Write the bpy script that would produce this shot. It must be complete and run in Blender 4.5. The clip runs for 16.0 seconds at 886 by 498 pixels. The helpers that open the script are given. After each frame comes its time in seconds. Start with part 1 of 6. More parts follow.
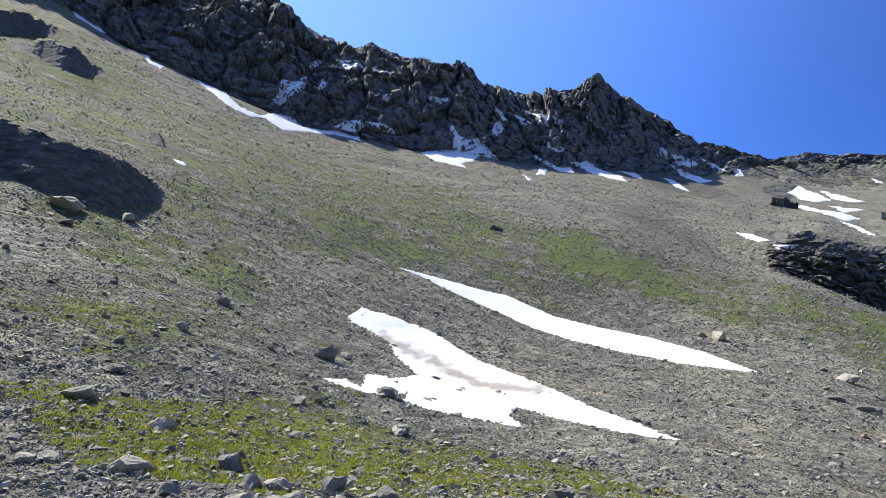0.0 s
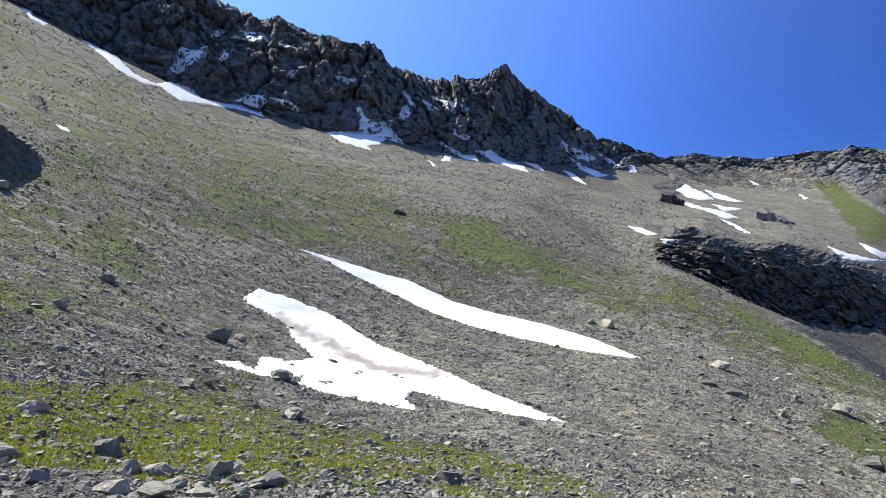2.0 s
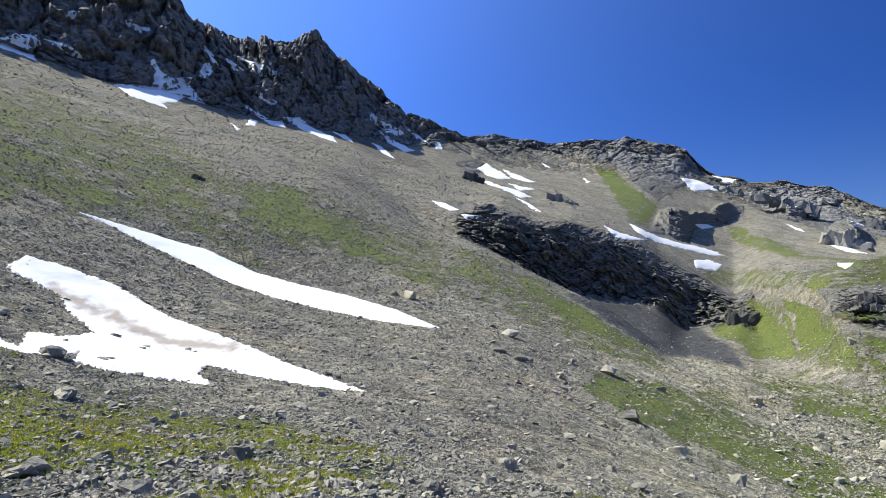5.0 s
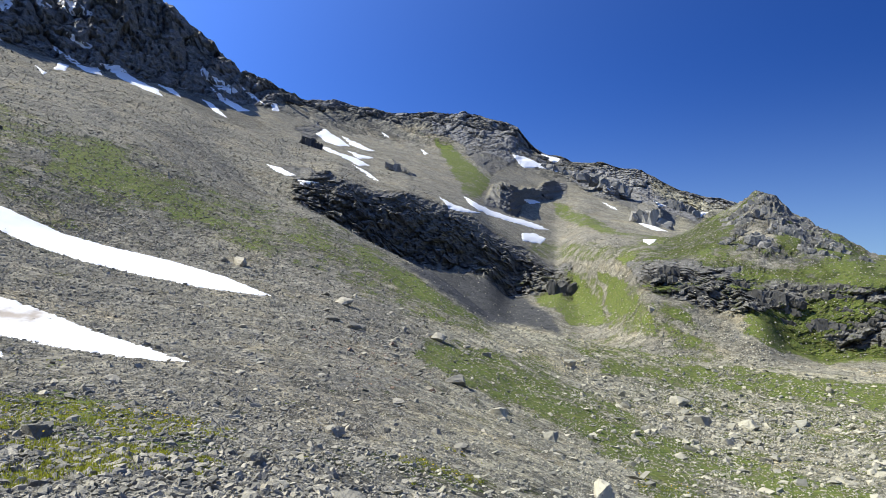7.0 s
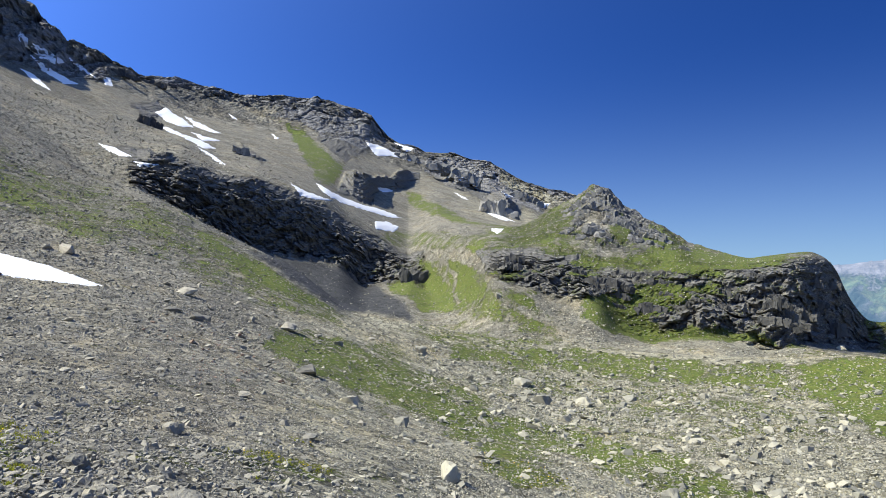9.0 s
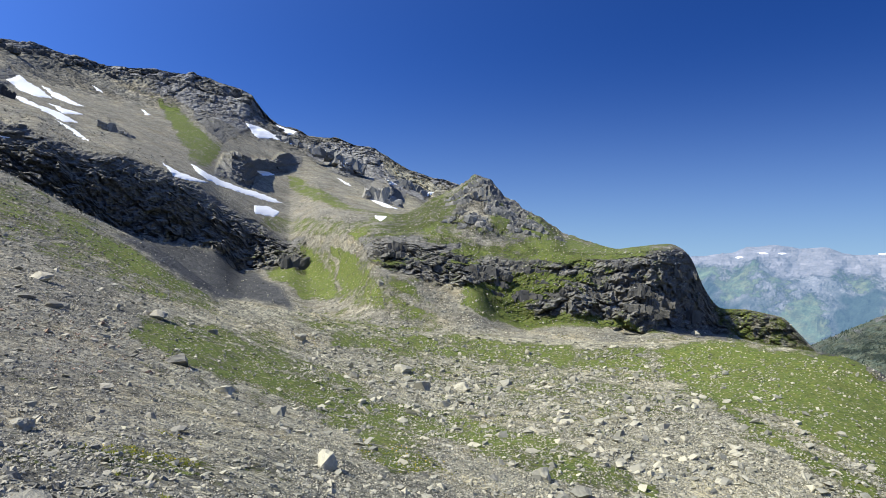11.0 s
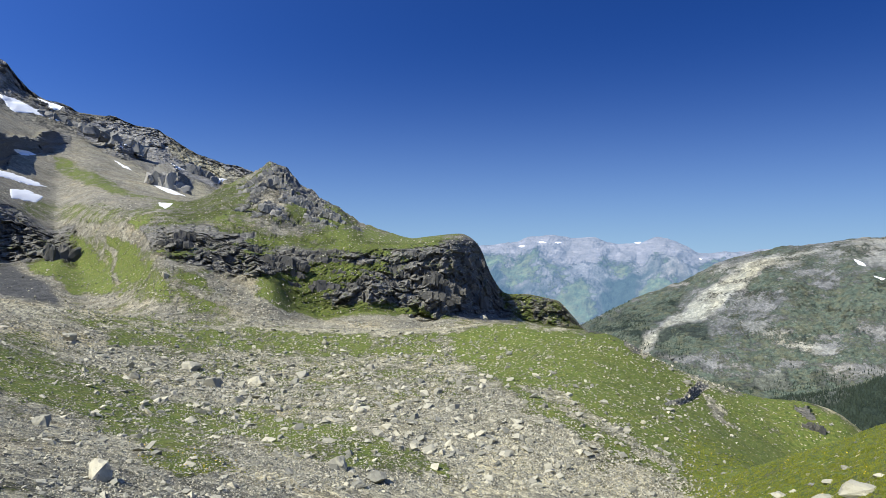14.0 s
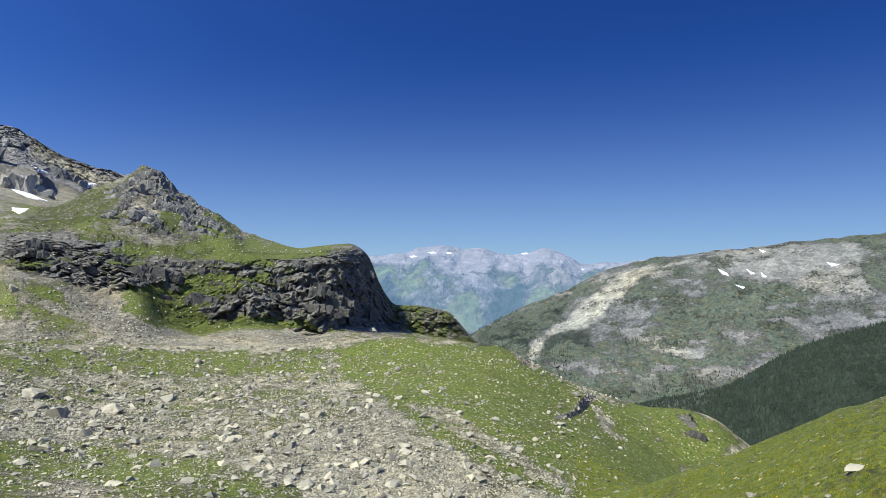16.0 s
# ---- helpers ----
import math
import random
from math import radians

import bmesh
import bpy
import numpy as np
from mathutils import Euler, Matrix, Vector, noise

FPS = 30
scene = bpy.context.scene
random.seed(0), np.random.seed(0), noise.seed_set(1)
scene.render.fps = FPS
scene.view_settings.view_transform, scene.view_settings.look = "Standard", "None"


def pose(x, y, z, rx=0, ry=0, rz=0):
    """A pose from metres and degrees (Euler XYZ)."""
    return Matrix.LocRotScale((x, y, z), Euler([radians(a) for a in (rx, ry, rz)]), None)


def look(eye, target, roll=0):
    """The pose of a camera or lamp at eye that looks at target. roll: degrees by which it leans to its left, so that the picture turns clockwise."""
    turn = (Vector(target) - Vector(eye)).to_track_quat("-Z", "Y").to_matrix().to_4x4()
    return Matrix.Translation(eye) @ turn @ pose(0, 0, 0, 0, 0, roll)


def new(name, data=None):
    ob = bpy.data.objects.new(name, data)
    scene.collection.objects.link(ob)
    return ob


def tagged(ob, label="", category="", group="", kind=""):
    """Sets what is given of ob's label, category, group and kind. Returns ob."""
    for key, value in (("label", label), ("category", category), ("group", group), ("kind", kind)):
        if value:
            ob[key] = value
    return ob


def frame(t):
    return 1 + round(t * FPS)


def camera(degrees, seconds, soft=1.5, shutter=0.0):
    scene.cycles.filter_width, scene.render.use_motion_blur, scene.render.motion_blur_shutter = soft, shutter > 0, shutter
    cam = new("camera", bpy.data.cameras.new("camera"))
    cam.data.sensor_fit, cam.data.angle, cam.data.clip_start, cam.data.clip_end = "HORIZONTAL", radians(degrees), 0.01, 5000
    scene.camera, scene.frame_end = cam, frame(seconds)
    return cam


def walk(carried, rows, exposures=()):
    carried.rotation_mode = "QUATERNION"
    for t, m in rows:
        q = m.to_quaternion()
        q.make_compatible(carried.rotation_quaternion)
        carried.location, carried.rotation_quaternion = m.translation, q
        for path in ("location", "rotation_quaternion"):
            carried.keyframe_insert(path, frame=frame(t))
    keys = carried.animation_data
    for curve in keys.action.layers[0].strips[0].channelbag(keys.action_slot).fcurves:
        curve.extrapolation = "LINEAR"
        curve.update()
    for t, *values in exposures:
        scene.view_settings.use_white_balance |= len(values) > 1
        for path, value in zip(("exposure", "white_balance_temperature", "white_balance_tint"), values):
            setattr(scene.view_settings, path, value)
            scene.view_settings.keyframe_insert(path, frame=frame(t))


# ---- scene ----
cam = camera(66.09, 16.0, soft=0.7)
PATH = [
    (0.0, (0.000, -0.000, 0.000), (0.0004, 9.8600, 1.6677), -0.000),
    (0.5, (0.018, -0.000, 0.000), (0.4163, 9.8620, 1.6048), 0.182),
    (1.0, (0.036, -0.001, 0.000), (0.8272, 9.8438, 1.5640), 0.272),
    (1.5, (0.051, -0.003, 0.000), (1.1651, 9.8178, 1.5207), 0.491),
    (2.0, (0.065, -0.005, 0.000), (1.4875, 9.7873, 1.4466), 0.680),
    (2.5, (0.085, -0.008, 0.000), (1.9612, 9.7338, 1.2549), 0.707),
    (3.0, (0.103, -0.012, 0.000), (2.3866, 9.6599, 1.1139), 0.612),
    (3.5, (0.124, -0.017, 0.000), (2.8675, 9.5332, 1.1217), 0.451),
    (4.0, (0.145, -0.024, 0.000), (3.3518, 9.3771, 1.1560), 0.212),
    (6.5, (0.255, -0.079, 0.000), (5.9054, 8.1409, 0.7086), 0.459),
    (7.0, (0.279, -0.097, 0.000), (6.4628, 7.7387, 0.6026), 0.483),
    (7.5, (0.300, -0.114, 0.000), (6.9469, 7.3398, 0.4998), 0.203),
    (8.0, (0.318, -0.131, 0.000), (7.3657, 6.9437, 0.5192), -0.104),
    (8.5, (0.333, -0.148, 0.000), (7.7337, 6.5580, 0.5179), -0.235),
    (9.0, (0.348, -0.164, 0.000), (8.0673, 6.1771, 0.4394), 0.082),
    (11.5, (0.400, -0.243, 0.000), (9.2754, 4.3571, 0.2435), 0.923),
    (12.0, (0.407, -0.259, 0.000), (9.4568, 3.9902, 0.2319), 1.236),
    (12.5, (0.417, -0.281, 0.000), (9.6862, 3.4639, 0.2435), 0.880),
    (13.0, (0.429, -0.314, 0.000), (9.9604, 2.7047, 0.1974), 0.266),
    (13.5, (0.435, -0.336, 0.000), (10.1102, 2.1886, 0.1494), 0.191),
    (14.0, (0.439, -0.351, 0.000), (10.1939, 1.8452, 0.1323), 0.154),
    (14.5, (0.444, -0.380, 0.000), (10.3199, 1.1809, 0.1992), 0.116),
    (15.0, (0.448, -0.403, 0.000), (10.3901, 0.6372, 0.2520), 0.140),
    (15.5, (1.900, -0.300, 0.040), (11.8714, 0.3933, 0.3314), 0.142),
    (16.0, (4.900, -0.100, 0.120), (14.8763, 0.5200, 0.4078), 0.125),
]
walk(cam, [(t, look(eye, target, roll)) for t, eye, target, roll in PATH],
     exposures=[(0.0, 0.66), (4.0, 0.62), (8.0, 0.61), (12.0, 0.55), (16.0, 0.51)])

# ---- sky, sun, exposure ----
SUN_AZ, SUN_EL = -50.0, 50.0          # bearing from the first view (clockwise) and height
world = bpy.data.worlds.new("sky")
world.use_nodes = True
scene.world = world
wn = world.node_tree.nodes
sky = wn.new("ShaderNodeTexSky")
sky.sky_type = "NISHITA"
sky.sun_disc = False
sky.sun_elevation = radians(SUN_EL)
sky.sun_rotation = radians(SUN_AZ)
sky.altitude = 3200
sky.air_density, sky.dust_density, sky.ozone_density = 1.0, 1.8, 3.5
wn["Background"].inputs["Strength"].default_value = 0.19
hue = wn.new("ShaderNodeMix")
hue.data_type, hue.blend_type = "RGBA", "MULTIPLY"
hue.inputs[0].default_value, hue.inputs[7].default_value = 1.0, (0.24, 0.67, 1.58, 1)
world.node_tree.links.new(sky.outputs[0], hue.inputs[6])
# the air is brighter towards the sun
wl = world.node_tree.links
_a, _e = radians(SUN_AZ), radians(SUN_EL)
sun_dir = Vector((math.sin(_a) * math.cos(_e), math.cos(_a) * math.cos(_e), math.sin(_e)))
dot = wn.new("ShaderNodeVectorMath")
dot.operation, dot.inputs[1].default_value = "DOT_PRODUCT", sun_dir
wl.new(wn.new("ShaderNodeTexCoord").outputs["Generated"], dot.inputs[0])
near_sun = wn.new("ShaderNodeFloatCurve")
curve = near_sun.mapping.curves[0]
curve.points[0].location, curve.points[1].location = (0.0, 0.17), (1.0, 0.9)
for at in ((0.36, 0.19), (0.54, 0.285), (0.66, 0.40), (0.79, 0.64)):
    curve.points.new(*at)
near_sun.mapping.update()
half = wn.new("ShaderNodeMath")
half.operation, half.inputs[1].default_value, half.inputs[2].default_value = "MULTIPLY_ADD", 0.5, 0.5
wl.new(dot.outputs["Value"], half.inputs[0])
wl.new(half.outputs[0], near_sun.inputs["Value"])
aureole = wn.new("ShaderNodeVectorMath")
aureole.operation = "SCALE"
wl.new(hue.outputs[2], aureole.inputs[0])
wl.new(near_sun.outputs[0], aureole.inputs["Scale"])
# and paler towards the horizon
rise = wn.new("ShaderNodeSeparateXYZ")
wl.new(dot.inputs[0].links[0].from_socket, rise.inputs[0])
low = wn.new("ShaderNodeMapRange")
for socket, value in (("From Min", 0.0), ("From Max", 0.4), ("To Min", 1.0), ("To Max", 0.0)):
    low.inputs[socket].default_value = value
wl.new(rise.outputs[2], low.inputs["Value"])
thin = wn.new("ShaderNodeMath")
thin.operation, thin.inputs[1].default_value = "POWER", 3.4
wl.new(low.outputs[0], thin.inputs[0])
haze = wn.new("ShaderNodeMix")
haze.data_type = "RGBA"
haze.inputs[7].default_value = (1.28, 2.0, 2.8, 1)
wl.new(thin.outputs[0], haze.inputs[0])
glare = wn.new("ShaderNodeMath")
glare.operation, glare.inputs[1].default_value = "POWER", 6.2
wl.new(half.outputs[0], glare.inputs[0])
white = wn.new("ShaderNodeVectorMath")
white.operation, white.inputs[0].default_value = "SCALE", (1.5, 1.75, 0.4)
wl.new(glare.outputs[0], white.inputs["Scale"])
both = wn.new("ShaderNodeVectorMath")
wl.new(aureole.outputs[0], both.inputs[0])
wl.new(white.outputs[0], both.inputs[1])
wl.new(both.outputs[0], haze.inputs[6])
wl.new(haze.outputs[2], wn["Background"].inputs["Color"])

lamp = bpy.data.lights.new("sun", "SUN")
lamp.energy, lamp.angle, lamp.color = 4.8, radians(0.53), (1.0, 0.955, 0.80)
sun = new("sun", lamp)
sun.matrix_world = look(sun_dir * 900, (0, 0, 0))


# ---- materials ----
def nodes_of(name, rough=0.9):
    m = bpy.data.materials.new(name)
    m.use_nodes = True
    b = m.node_tree.nodes["Principled BSDF"]
    b.inputs["Roughness"].default_value = rough
    b.inputs["Specular IOR Level"].default_value = 0.25
    return m, m.node_tree.nodes, m.node_tree.links, b


def ramp(ns, stops):
    n = ns.new("ShaderNodeValToRGB")
    el = n.color_ramp.elements
    while len(el) < len(stops):
        el.new(0.5)
    for e, (p, c) in zip(el, stops):
        e.position, e.color = p, (*c, 1)
    return n


def noise_tex(ns, ls, vec, scale, detail=6, rough=0.55):
    n = ns.new("ShaderNodeTexNoise")
    n.inputs["Scale"].default_value, n.inputs["Detail"].default_value = scale, detail
    n.inputs["Roughness"].default_value = rough
    ls.new(vec, n.inputs["Vector"])
    return n.outputs["Fac"]


def voronoi(ns, ls, vec, scale):
    n = ns.new("ShaderNodeTexVoronoi")
    n.inputs["Scale"].default_value = scale
    ls.new(vec, n.inputs["Vector"])
    return n


def maths(ns, ls, op, a, b, c=None, clamp=False):
    n = ns.new("ShaderNodeMath")
    n.operation, n.use_clamp = op, clamp
    for i, v in enumerate((a, b, c)):
        if v is None:
            continue
        if isinstance(v, (int, float)):
            n.inputs[i].default_value = v
        else:
            ls.new(v, n.inputs[i])
    return n.outputs[0]


def mix(ns, ls, fac, a, b, mode="MIX"):
    n = ns.new("ShaderNodeMix")
    n.data_type, n.blend_type = "RGBA", mode
    for i, v in ((0, fac), (6, a), (7, b)):
        if isinstance(v, (int, float)):
            n.inputs[i].default_value = v
        elif isinstance(v, tuple):
            n.inputs[i].default_value = (*v, 1)
        else:
            ls.new(v, n.inputs[i])
    return n.outputs[2]


def step(ns, ls, v, lo, hi):
    n = ns.new("ShaderNodeMapRange")
    n.interpolation_type = "SMOOTHSTEP"
    n.inputs["From Min"].default_value, n.inputs["From Max"].default_value = lo, hi
    ls.new(v, n.inputs["Value"])
    return n.outputs[0]


def ground_material(name, fine, scree=((0.06, 0.0565, 0.046), (0.355, 0.332, 0.268)), rock=((0.02, 0.021, 0.022), (0.14, 0.138, 0.13)),
                    grass=((0.03, 0.052, 0.011), (0.112, 0.15, 0.03)), dim=((0.022, 0.023, 0.025), (0.10, 0.102, 0.104)), haze_glow=None, wide=None, ledges=0.0, spots=1.0, rise=1.0):
    """Loose stones, turf and bedrock, mixed by the 'cover' attribute (turf, bedrock, pale, dark). fine: stone size in metres."""
    m, ns, ls, b = nodes_of(name, 0.92)
    wide = wide or fine
    pos = ns.new("ShaderNodeNewGeometry").outputs["Position"]
    at = ns.new("ShaderNodeAttribute")
    at.attribute_name = "cover"
    sep = ns.new("ShaderNodeSeparateColor")
    ls.new(at.outputs["Color"], sep.inputs[0])
    turf, bed, pale = sep.outputs
    dark = at.outputs["Alpha"]
    sizes = (fine, fine / 0.3, fine / 0.09)
    cells = [voronoi(ns, ls, pos, 1 / d) for d in sizes]
    shade = []
    for v in cells:
        g = ns.new("ShaderNodeSeparateColor")
        ls.new(v.outputs["Color"], g.inputs[0])
        shade.append(g.outputs[0])
    big = noise_tex(ns, ls, pos, 0.035 / wide, 9, 0.62)
    mid = noise_tex(ns, ls, pos, 0.5 / fine, 7, 0.6)
    patch = noise_tex(ns, ls, pos, 0.11 / wide, 5, 0.6)
    grain = maths(ns, ls, "MULTIPLY_ADD", noise_tex(ns, ls, pos, 0.3 / fine, 12, 0.78), 2.7, -0.85)
    # stones
    val = maths(ns, ls, "MULTIPLY_ADD", shade[0], 0.22, maths(ns, ls, "MULTIPLY", shade[1], 0.24))
    val = maths(ns, ls, "ADD", val, maths(ns, ls, "MULTIPLY_ADD", shade[2], 0.24, maths(ns, ls, "MULTIPLY", grain, 0.42)))
    sr = ramp(ns, [(0.24, scree[0]), (0.55, tuple((x + y) * 0.45 for x, y in zip(*scree))), (0.86, scree[1])])
    ls.new(val, sr.inputs[0])
    warm = mix(ns, ls, step(ns, ls, big, 0.45, 0.7), (0.96, 0.97, 0.97), (1.06, 1.0, 0.88))
    stones = mix(ns, ls, 1.0, sr.outputs[0], warm, "MULTIPLY")
    tone = ramp(ns, [(0.32, (0.66, 0.66, 0.68)), (0.5, (1.0, 1.0, 1.0)), (0.68, (1.3, 1.28, 1.22))])
    ls.new(noise_tex(ns, ls, pos, 0.018 / wide, 12, 0.7), tone.inputs[0])
    stones = mix(ns, ls, 1.0, stones, tone.outputs[0], "MULTIPLY")
    palecol = mix(ns, ls, pale, (1.0, 1.0, 1.0), (1.86, 1.85, 1.6))
    stones = mix(ns, ls, 1.0, stones, palecol, "MULTIPLY")
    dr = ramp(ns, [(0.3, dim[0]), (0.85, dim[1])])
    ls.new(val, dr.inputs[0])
    # turf
    gv = maths(ns, ls, "MULTIPLY_ADD", mid, 0.35, maths(ns, ls, "MULTIPLY_ADD", big, 0.4, maths(ns, ls, "MULTIPLY", grain, 0.35)))
    gr = ramp(ns, [(0.3, grass[0]), (0.62, grass[1]), (0.85, tuple(x * 1.3 + 0.012 for x in grass[1]))])
    ls.new(gv, gr.inputs[0])
    dry = step(ns, ls, noise_tex(ns, ls, pos, 0.3 / wide, 9, 0.72), 0.42, 0.6)
    turfcol = mix(ns, ls, maths(ns, ls, "MULTIPLY", dry, 0.7), gr.outputs[0], tuple(0.5 * (x + y) for x, y in zip(grass[1], (0.10, 0.078, 0.03))))
    blades = ramp(ns, [(0.36, (0.4, 0.43, 0.38)), (0.5, (1.0, 1.0, 1.0)), (0.63, (1.7, 1.55, 1.4))])
    ls.new(noise_tex(ns, ls, pos, 0.26 / fine, 10, 0.82), blades.inputs[0])
    turfcol = mix(ns, ls, 1.0, turfcol, blades.outputs[0], "MULTIPLY")
    # bedrock
    mp = ns.new("ShaderNodeMapping")
    mp.inputs["Rotation"].default_value = (0.5, 0.25, 0.4)
    mp.inputs["Scale"].default_value = (1, 1, 3.2)
    ls.new(pos, mp.inputs["Vector"])
    crack = noise_tex(ns, ls, mp.outputs[0], 0.22 / wide, 12, 0.74)
    rr = ramp(ns, [(0.33, rock[0]), (0.52, tuple((x + y) * 0.42 for x, y in zip(*rock))), (0.72, rock[1])])
    ls.new(crack, rr.inputs[0])
    jitter = maths(ns, ls, "MULTIPLY_ADD", mid, 0.35, maths(ns, ls, "MULTIPLY_ADD", big, 0.25, maths(ns, ls, "MULTIPLY_ADD", patch, 0.35, maths(ns, ls, "MULTIPLY", grain, 0.1))))
    jitter = maths(ns, ls, "MULTIPLY", maths(ns, ls, "SUBTRACT", jitter, 0.525), 4.2)
    up = ns.new("ShaderNodeSeparateXYZ")
    ls.new(ns.new("ShaderNodeNewGeometry").outputs["True Normal"], up.inputs[0])
    ledge = maths(ns, ls, "MULTIPLY", maths(ns, ls, "MULTIPLY", step(ns, ls, up.outputs[2], 0.55, 0.85), bed), ledges)
    gm = step(ns, ls, maths(ns, ls, "ADD", maths(ns, ls, "ADD", turf, jitter), ledge), 0.33, 0.7)
    lone = maths(ns, ls, "MULTIPLY", step(ns, ls, shade[1], 0.7, 0.76), maths(ns, ls, "SUBTRACT", 1.0, step(ns, ls, cells[1].outputs["Distance"], 0.26, 0.34)))
    gm = maths(ns, ls, "MULTIPLY", gm, maths(ns, ls, "MULTIPLY_ADD", lone, -spots, 1.0))
    rm = step(ns, ls, maths(ns, ls, "ADD", bed, maths(ns, ls, "MULTIPLY", jitter, 0.6)), 0.4, 0.6)
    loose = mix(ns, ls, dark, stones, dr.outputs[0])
    bare = mix(ns, ls, rm, loose, rr.outputs[0])
    ls.new(mix(ns, ls, gm, bare, turfcol), b.inputs["Base Color"])
    # relief, in metres
    h = maths(ns, ls, "MULTIPLY", mid, fine * 1.0)
    for v, d, k in zip(cells, sizes, (0.36, 0.34, 0.18)):
        h = maths(ns, ls, "MULTIPLY_ADD", v.outputs["Distance"], -k * d, h)
    h = maths(ns, ls, "MULTIPLY", h, maths(ns, ls, "MULTIPLY_ADD", gm, -0.6, 1.0))
    h = maths(ns, ls, "MULTIPLY_ADD", grain, fine * 0.2, h)
    h = maths(ns, ls, "ADD", h, maths(ns, ls, "MULTIPLY", crack, maths(ns, ls, "MULTIPLY", rm, 1.8 * wide)))
    bp = ns.new("ShaderNodeBump")
    bp.inputs["Strength"].default_value, bp.inputs["Distance"].default_value = 1.0, rise
    ls.new(h, bp.inputs["Height"])
    ls.new(bp.outputs[0], b.inputs["Normal"])
    # distance haze, imitated by an even emission over the surface
    if haze_glow:
        b.inputs["Emission Color"].default_value = (*haze_glow, 1)
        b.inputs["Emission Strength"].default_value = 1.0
    return m


MAT_NEAR = ground_material("alpine_ground", 0.13, rock=((0.055, 0.054, 0.052), (0.34, 0.328, 0.295)), wide=0.3, ledges=0.2)
MAT_RIDGE = ground_material("ridge_rock", 0.7, rock=((0.12, 0.122, 0.126), (0.46, 0.445, 0.415)), wide=1.2, spots=0.0)
# grass and scree greyed towards blue: air haze put into the base colours
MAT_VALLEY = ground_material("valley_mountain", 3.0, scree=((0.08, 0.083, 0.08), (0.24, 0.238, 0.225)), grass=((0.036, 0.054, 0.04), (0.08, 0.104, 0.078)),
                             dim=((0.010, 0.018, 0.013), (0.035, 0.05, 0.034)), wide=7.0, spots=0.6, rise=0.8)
# the far range emits faint blue in place of hazy air
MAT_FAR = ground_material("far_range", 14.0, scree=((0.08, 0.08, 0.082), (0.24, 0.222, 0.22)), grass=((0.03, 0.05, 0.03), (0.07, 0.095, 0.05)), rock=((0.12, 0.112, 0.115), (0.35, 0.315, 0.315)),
                          dim=((0.012, 0.02, 0.018), (0.03, 0.045, 0.035)), haze_glow=(0.065, 0.125, 0.21), wide=22.0, spots=0.0, rise=0.7)


def snow_material():
    m, ns, ls, b = nodes_of("old_snow", 0.55)
    pos = ns.new("ShaderNodeNewGeometry").outputs["Position"]
    a, c = noise_tex(ns, ls, pos, 0.35, 8, 0.6), noise_tex(ns, ls, pos, 3.0, 6, 0.6)
    at = ns.new("ShaderNodeAttribute")
    at.attribute_name = "dirt"
    d = step(ns, ls, maths(ns, ls, "ADD", maths(ns, ls, "MULTIPLY", at.outputs["Fac"], 0.75), maths(ns, ls, "MULTIPLY", maths(ns, ls, "ADD", a, c), 0.33)), 0.4, 1.1)
    ls.new(mix(ns, ls, d, (0.86, 0.87, 0.88), (0.42, 0.36, 0.29)), b.inputs["Base Color"])
    bp = ns.new("ShaderNodeBump")
    bp.inputs["Strength"].default_value, bp.inputs["Distance"].default_value = 0.35, 0.15
    ls.new(maths(ns, ls, "ADD", a, maths(ns, ls, "MULTIPLY", c, 0.4)), bp.inputs["Height"])
    ls.new(bp.outputs[0], b.inputs["Normal"])
    return m


MAT_SNOW = snow_material()


def stone_material(name, lo, hi, lichen):
    m, ns, ls, b = nodes_of(name, 0.88)
    pos = ns.new("ShaderNodeNewGeometry").outputs["Position"]
    rnd = ns.new("ShaderNodeObjectInfo").outputs["Random"]
    isl = ns.new("ShaderNodeNewGeometry").outputs["Random Per Island"]
    f = maths(ns, ls, "FRACT", maths(ns, ls, "ADD", rnd, isl), 0)
    n1, n2 = noise_tex(ns, ls, pos, 2.2, 8, 0.65), noise_tex(ns, ls, pos, 14.0, 5, 0.6)
    r = ramp(ns, [(0.1, lo), (0.9, hi)])
    ls.new(maths(ns, ls, "ADD", maths(ns, ls, "MULTIPLY", f, 0.6), maths(ns, ls, "MULTIPLY", n1, 0.4)), r.inputs[0])
    tint = mix(ns, ls, f, (0.96, 0.98, 0.99), (1.03, 1.0, 0.93))
    c = mix(ns, ls, 1.0, r.outputs[0], tint, "MULTIPLY")
    c = mix(ns, ls, step(ns, ls, n2, 0.6, 0.75), c, lichen)
    ls.new(c, b.inputs["Base Color"])
    bp = ns.new("ShaderNodeBump")
    bp.inputs["Strength"].default_value, bp.inputs["Distance"].default_value = 1.0, 0.09
    ls.new(maths(ns, ls, "ADD", n1, maths(ns, ls, "MULTIPLY", n2, 0.3)), bp.inputs["Height"])
    ls.new(bp.outputs[0], b.inputs["Normal"])
    return m


MAT_STONE = stone_material("grey_stone", (0.12, 0.114, 0.097), (0.46, 0.436, 0.372), (0.13, 0.125, 0.10))
MAT_PALE = stone_material("pale_stone", (0.13, 0.125, 0.103), (0.53, 0.51, 0.42), (0.19, 0.18, 0.155))
MAT_RIB = stone_material("grey_rib", (0.10, 0.10, 0.097), (0.32, 0.315, 0.30), (0.13, 0.14, 0.09))
MAT_CRAG = stone_material("dark_crag", (0.038, 0.038, 0.038), (0.14, 0.137, 0.13), (0.07, 0.08, 0.04))


# ---- noise on arrays ----
_perm = np.random.RandomState(7).permutation(256)
_perm = np.concatenate([_perm, _perm, _perm])
_grad = np.random.RandomState(8).normal(size=(256, 3))
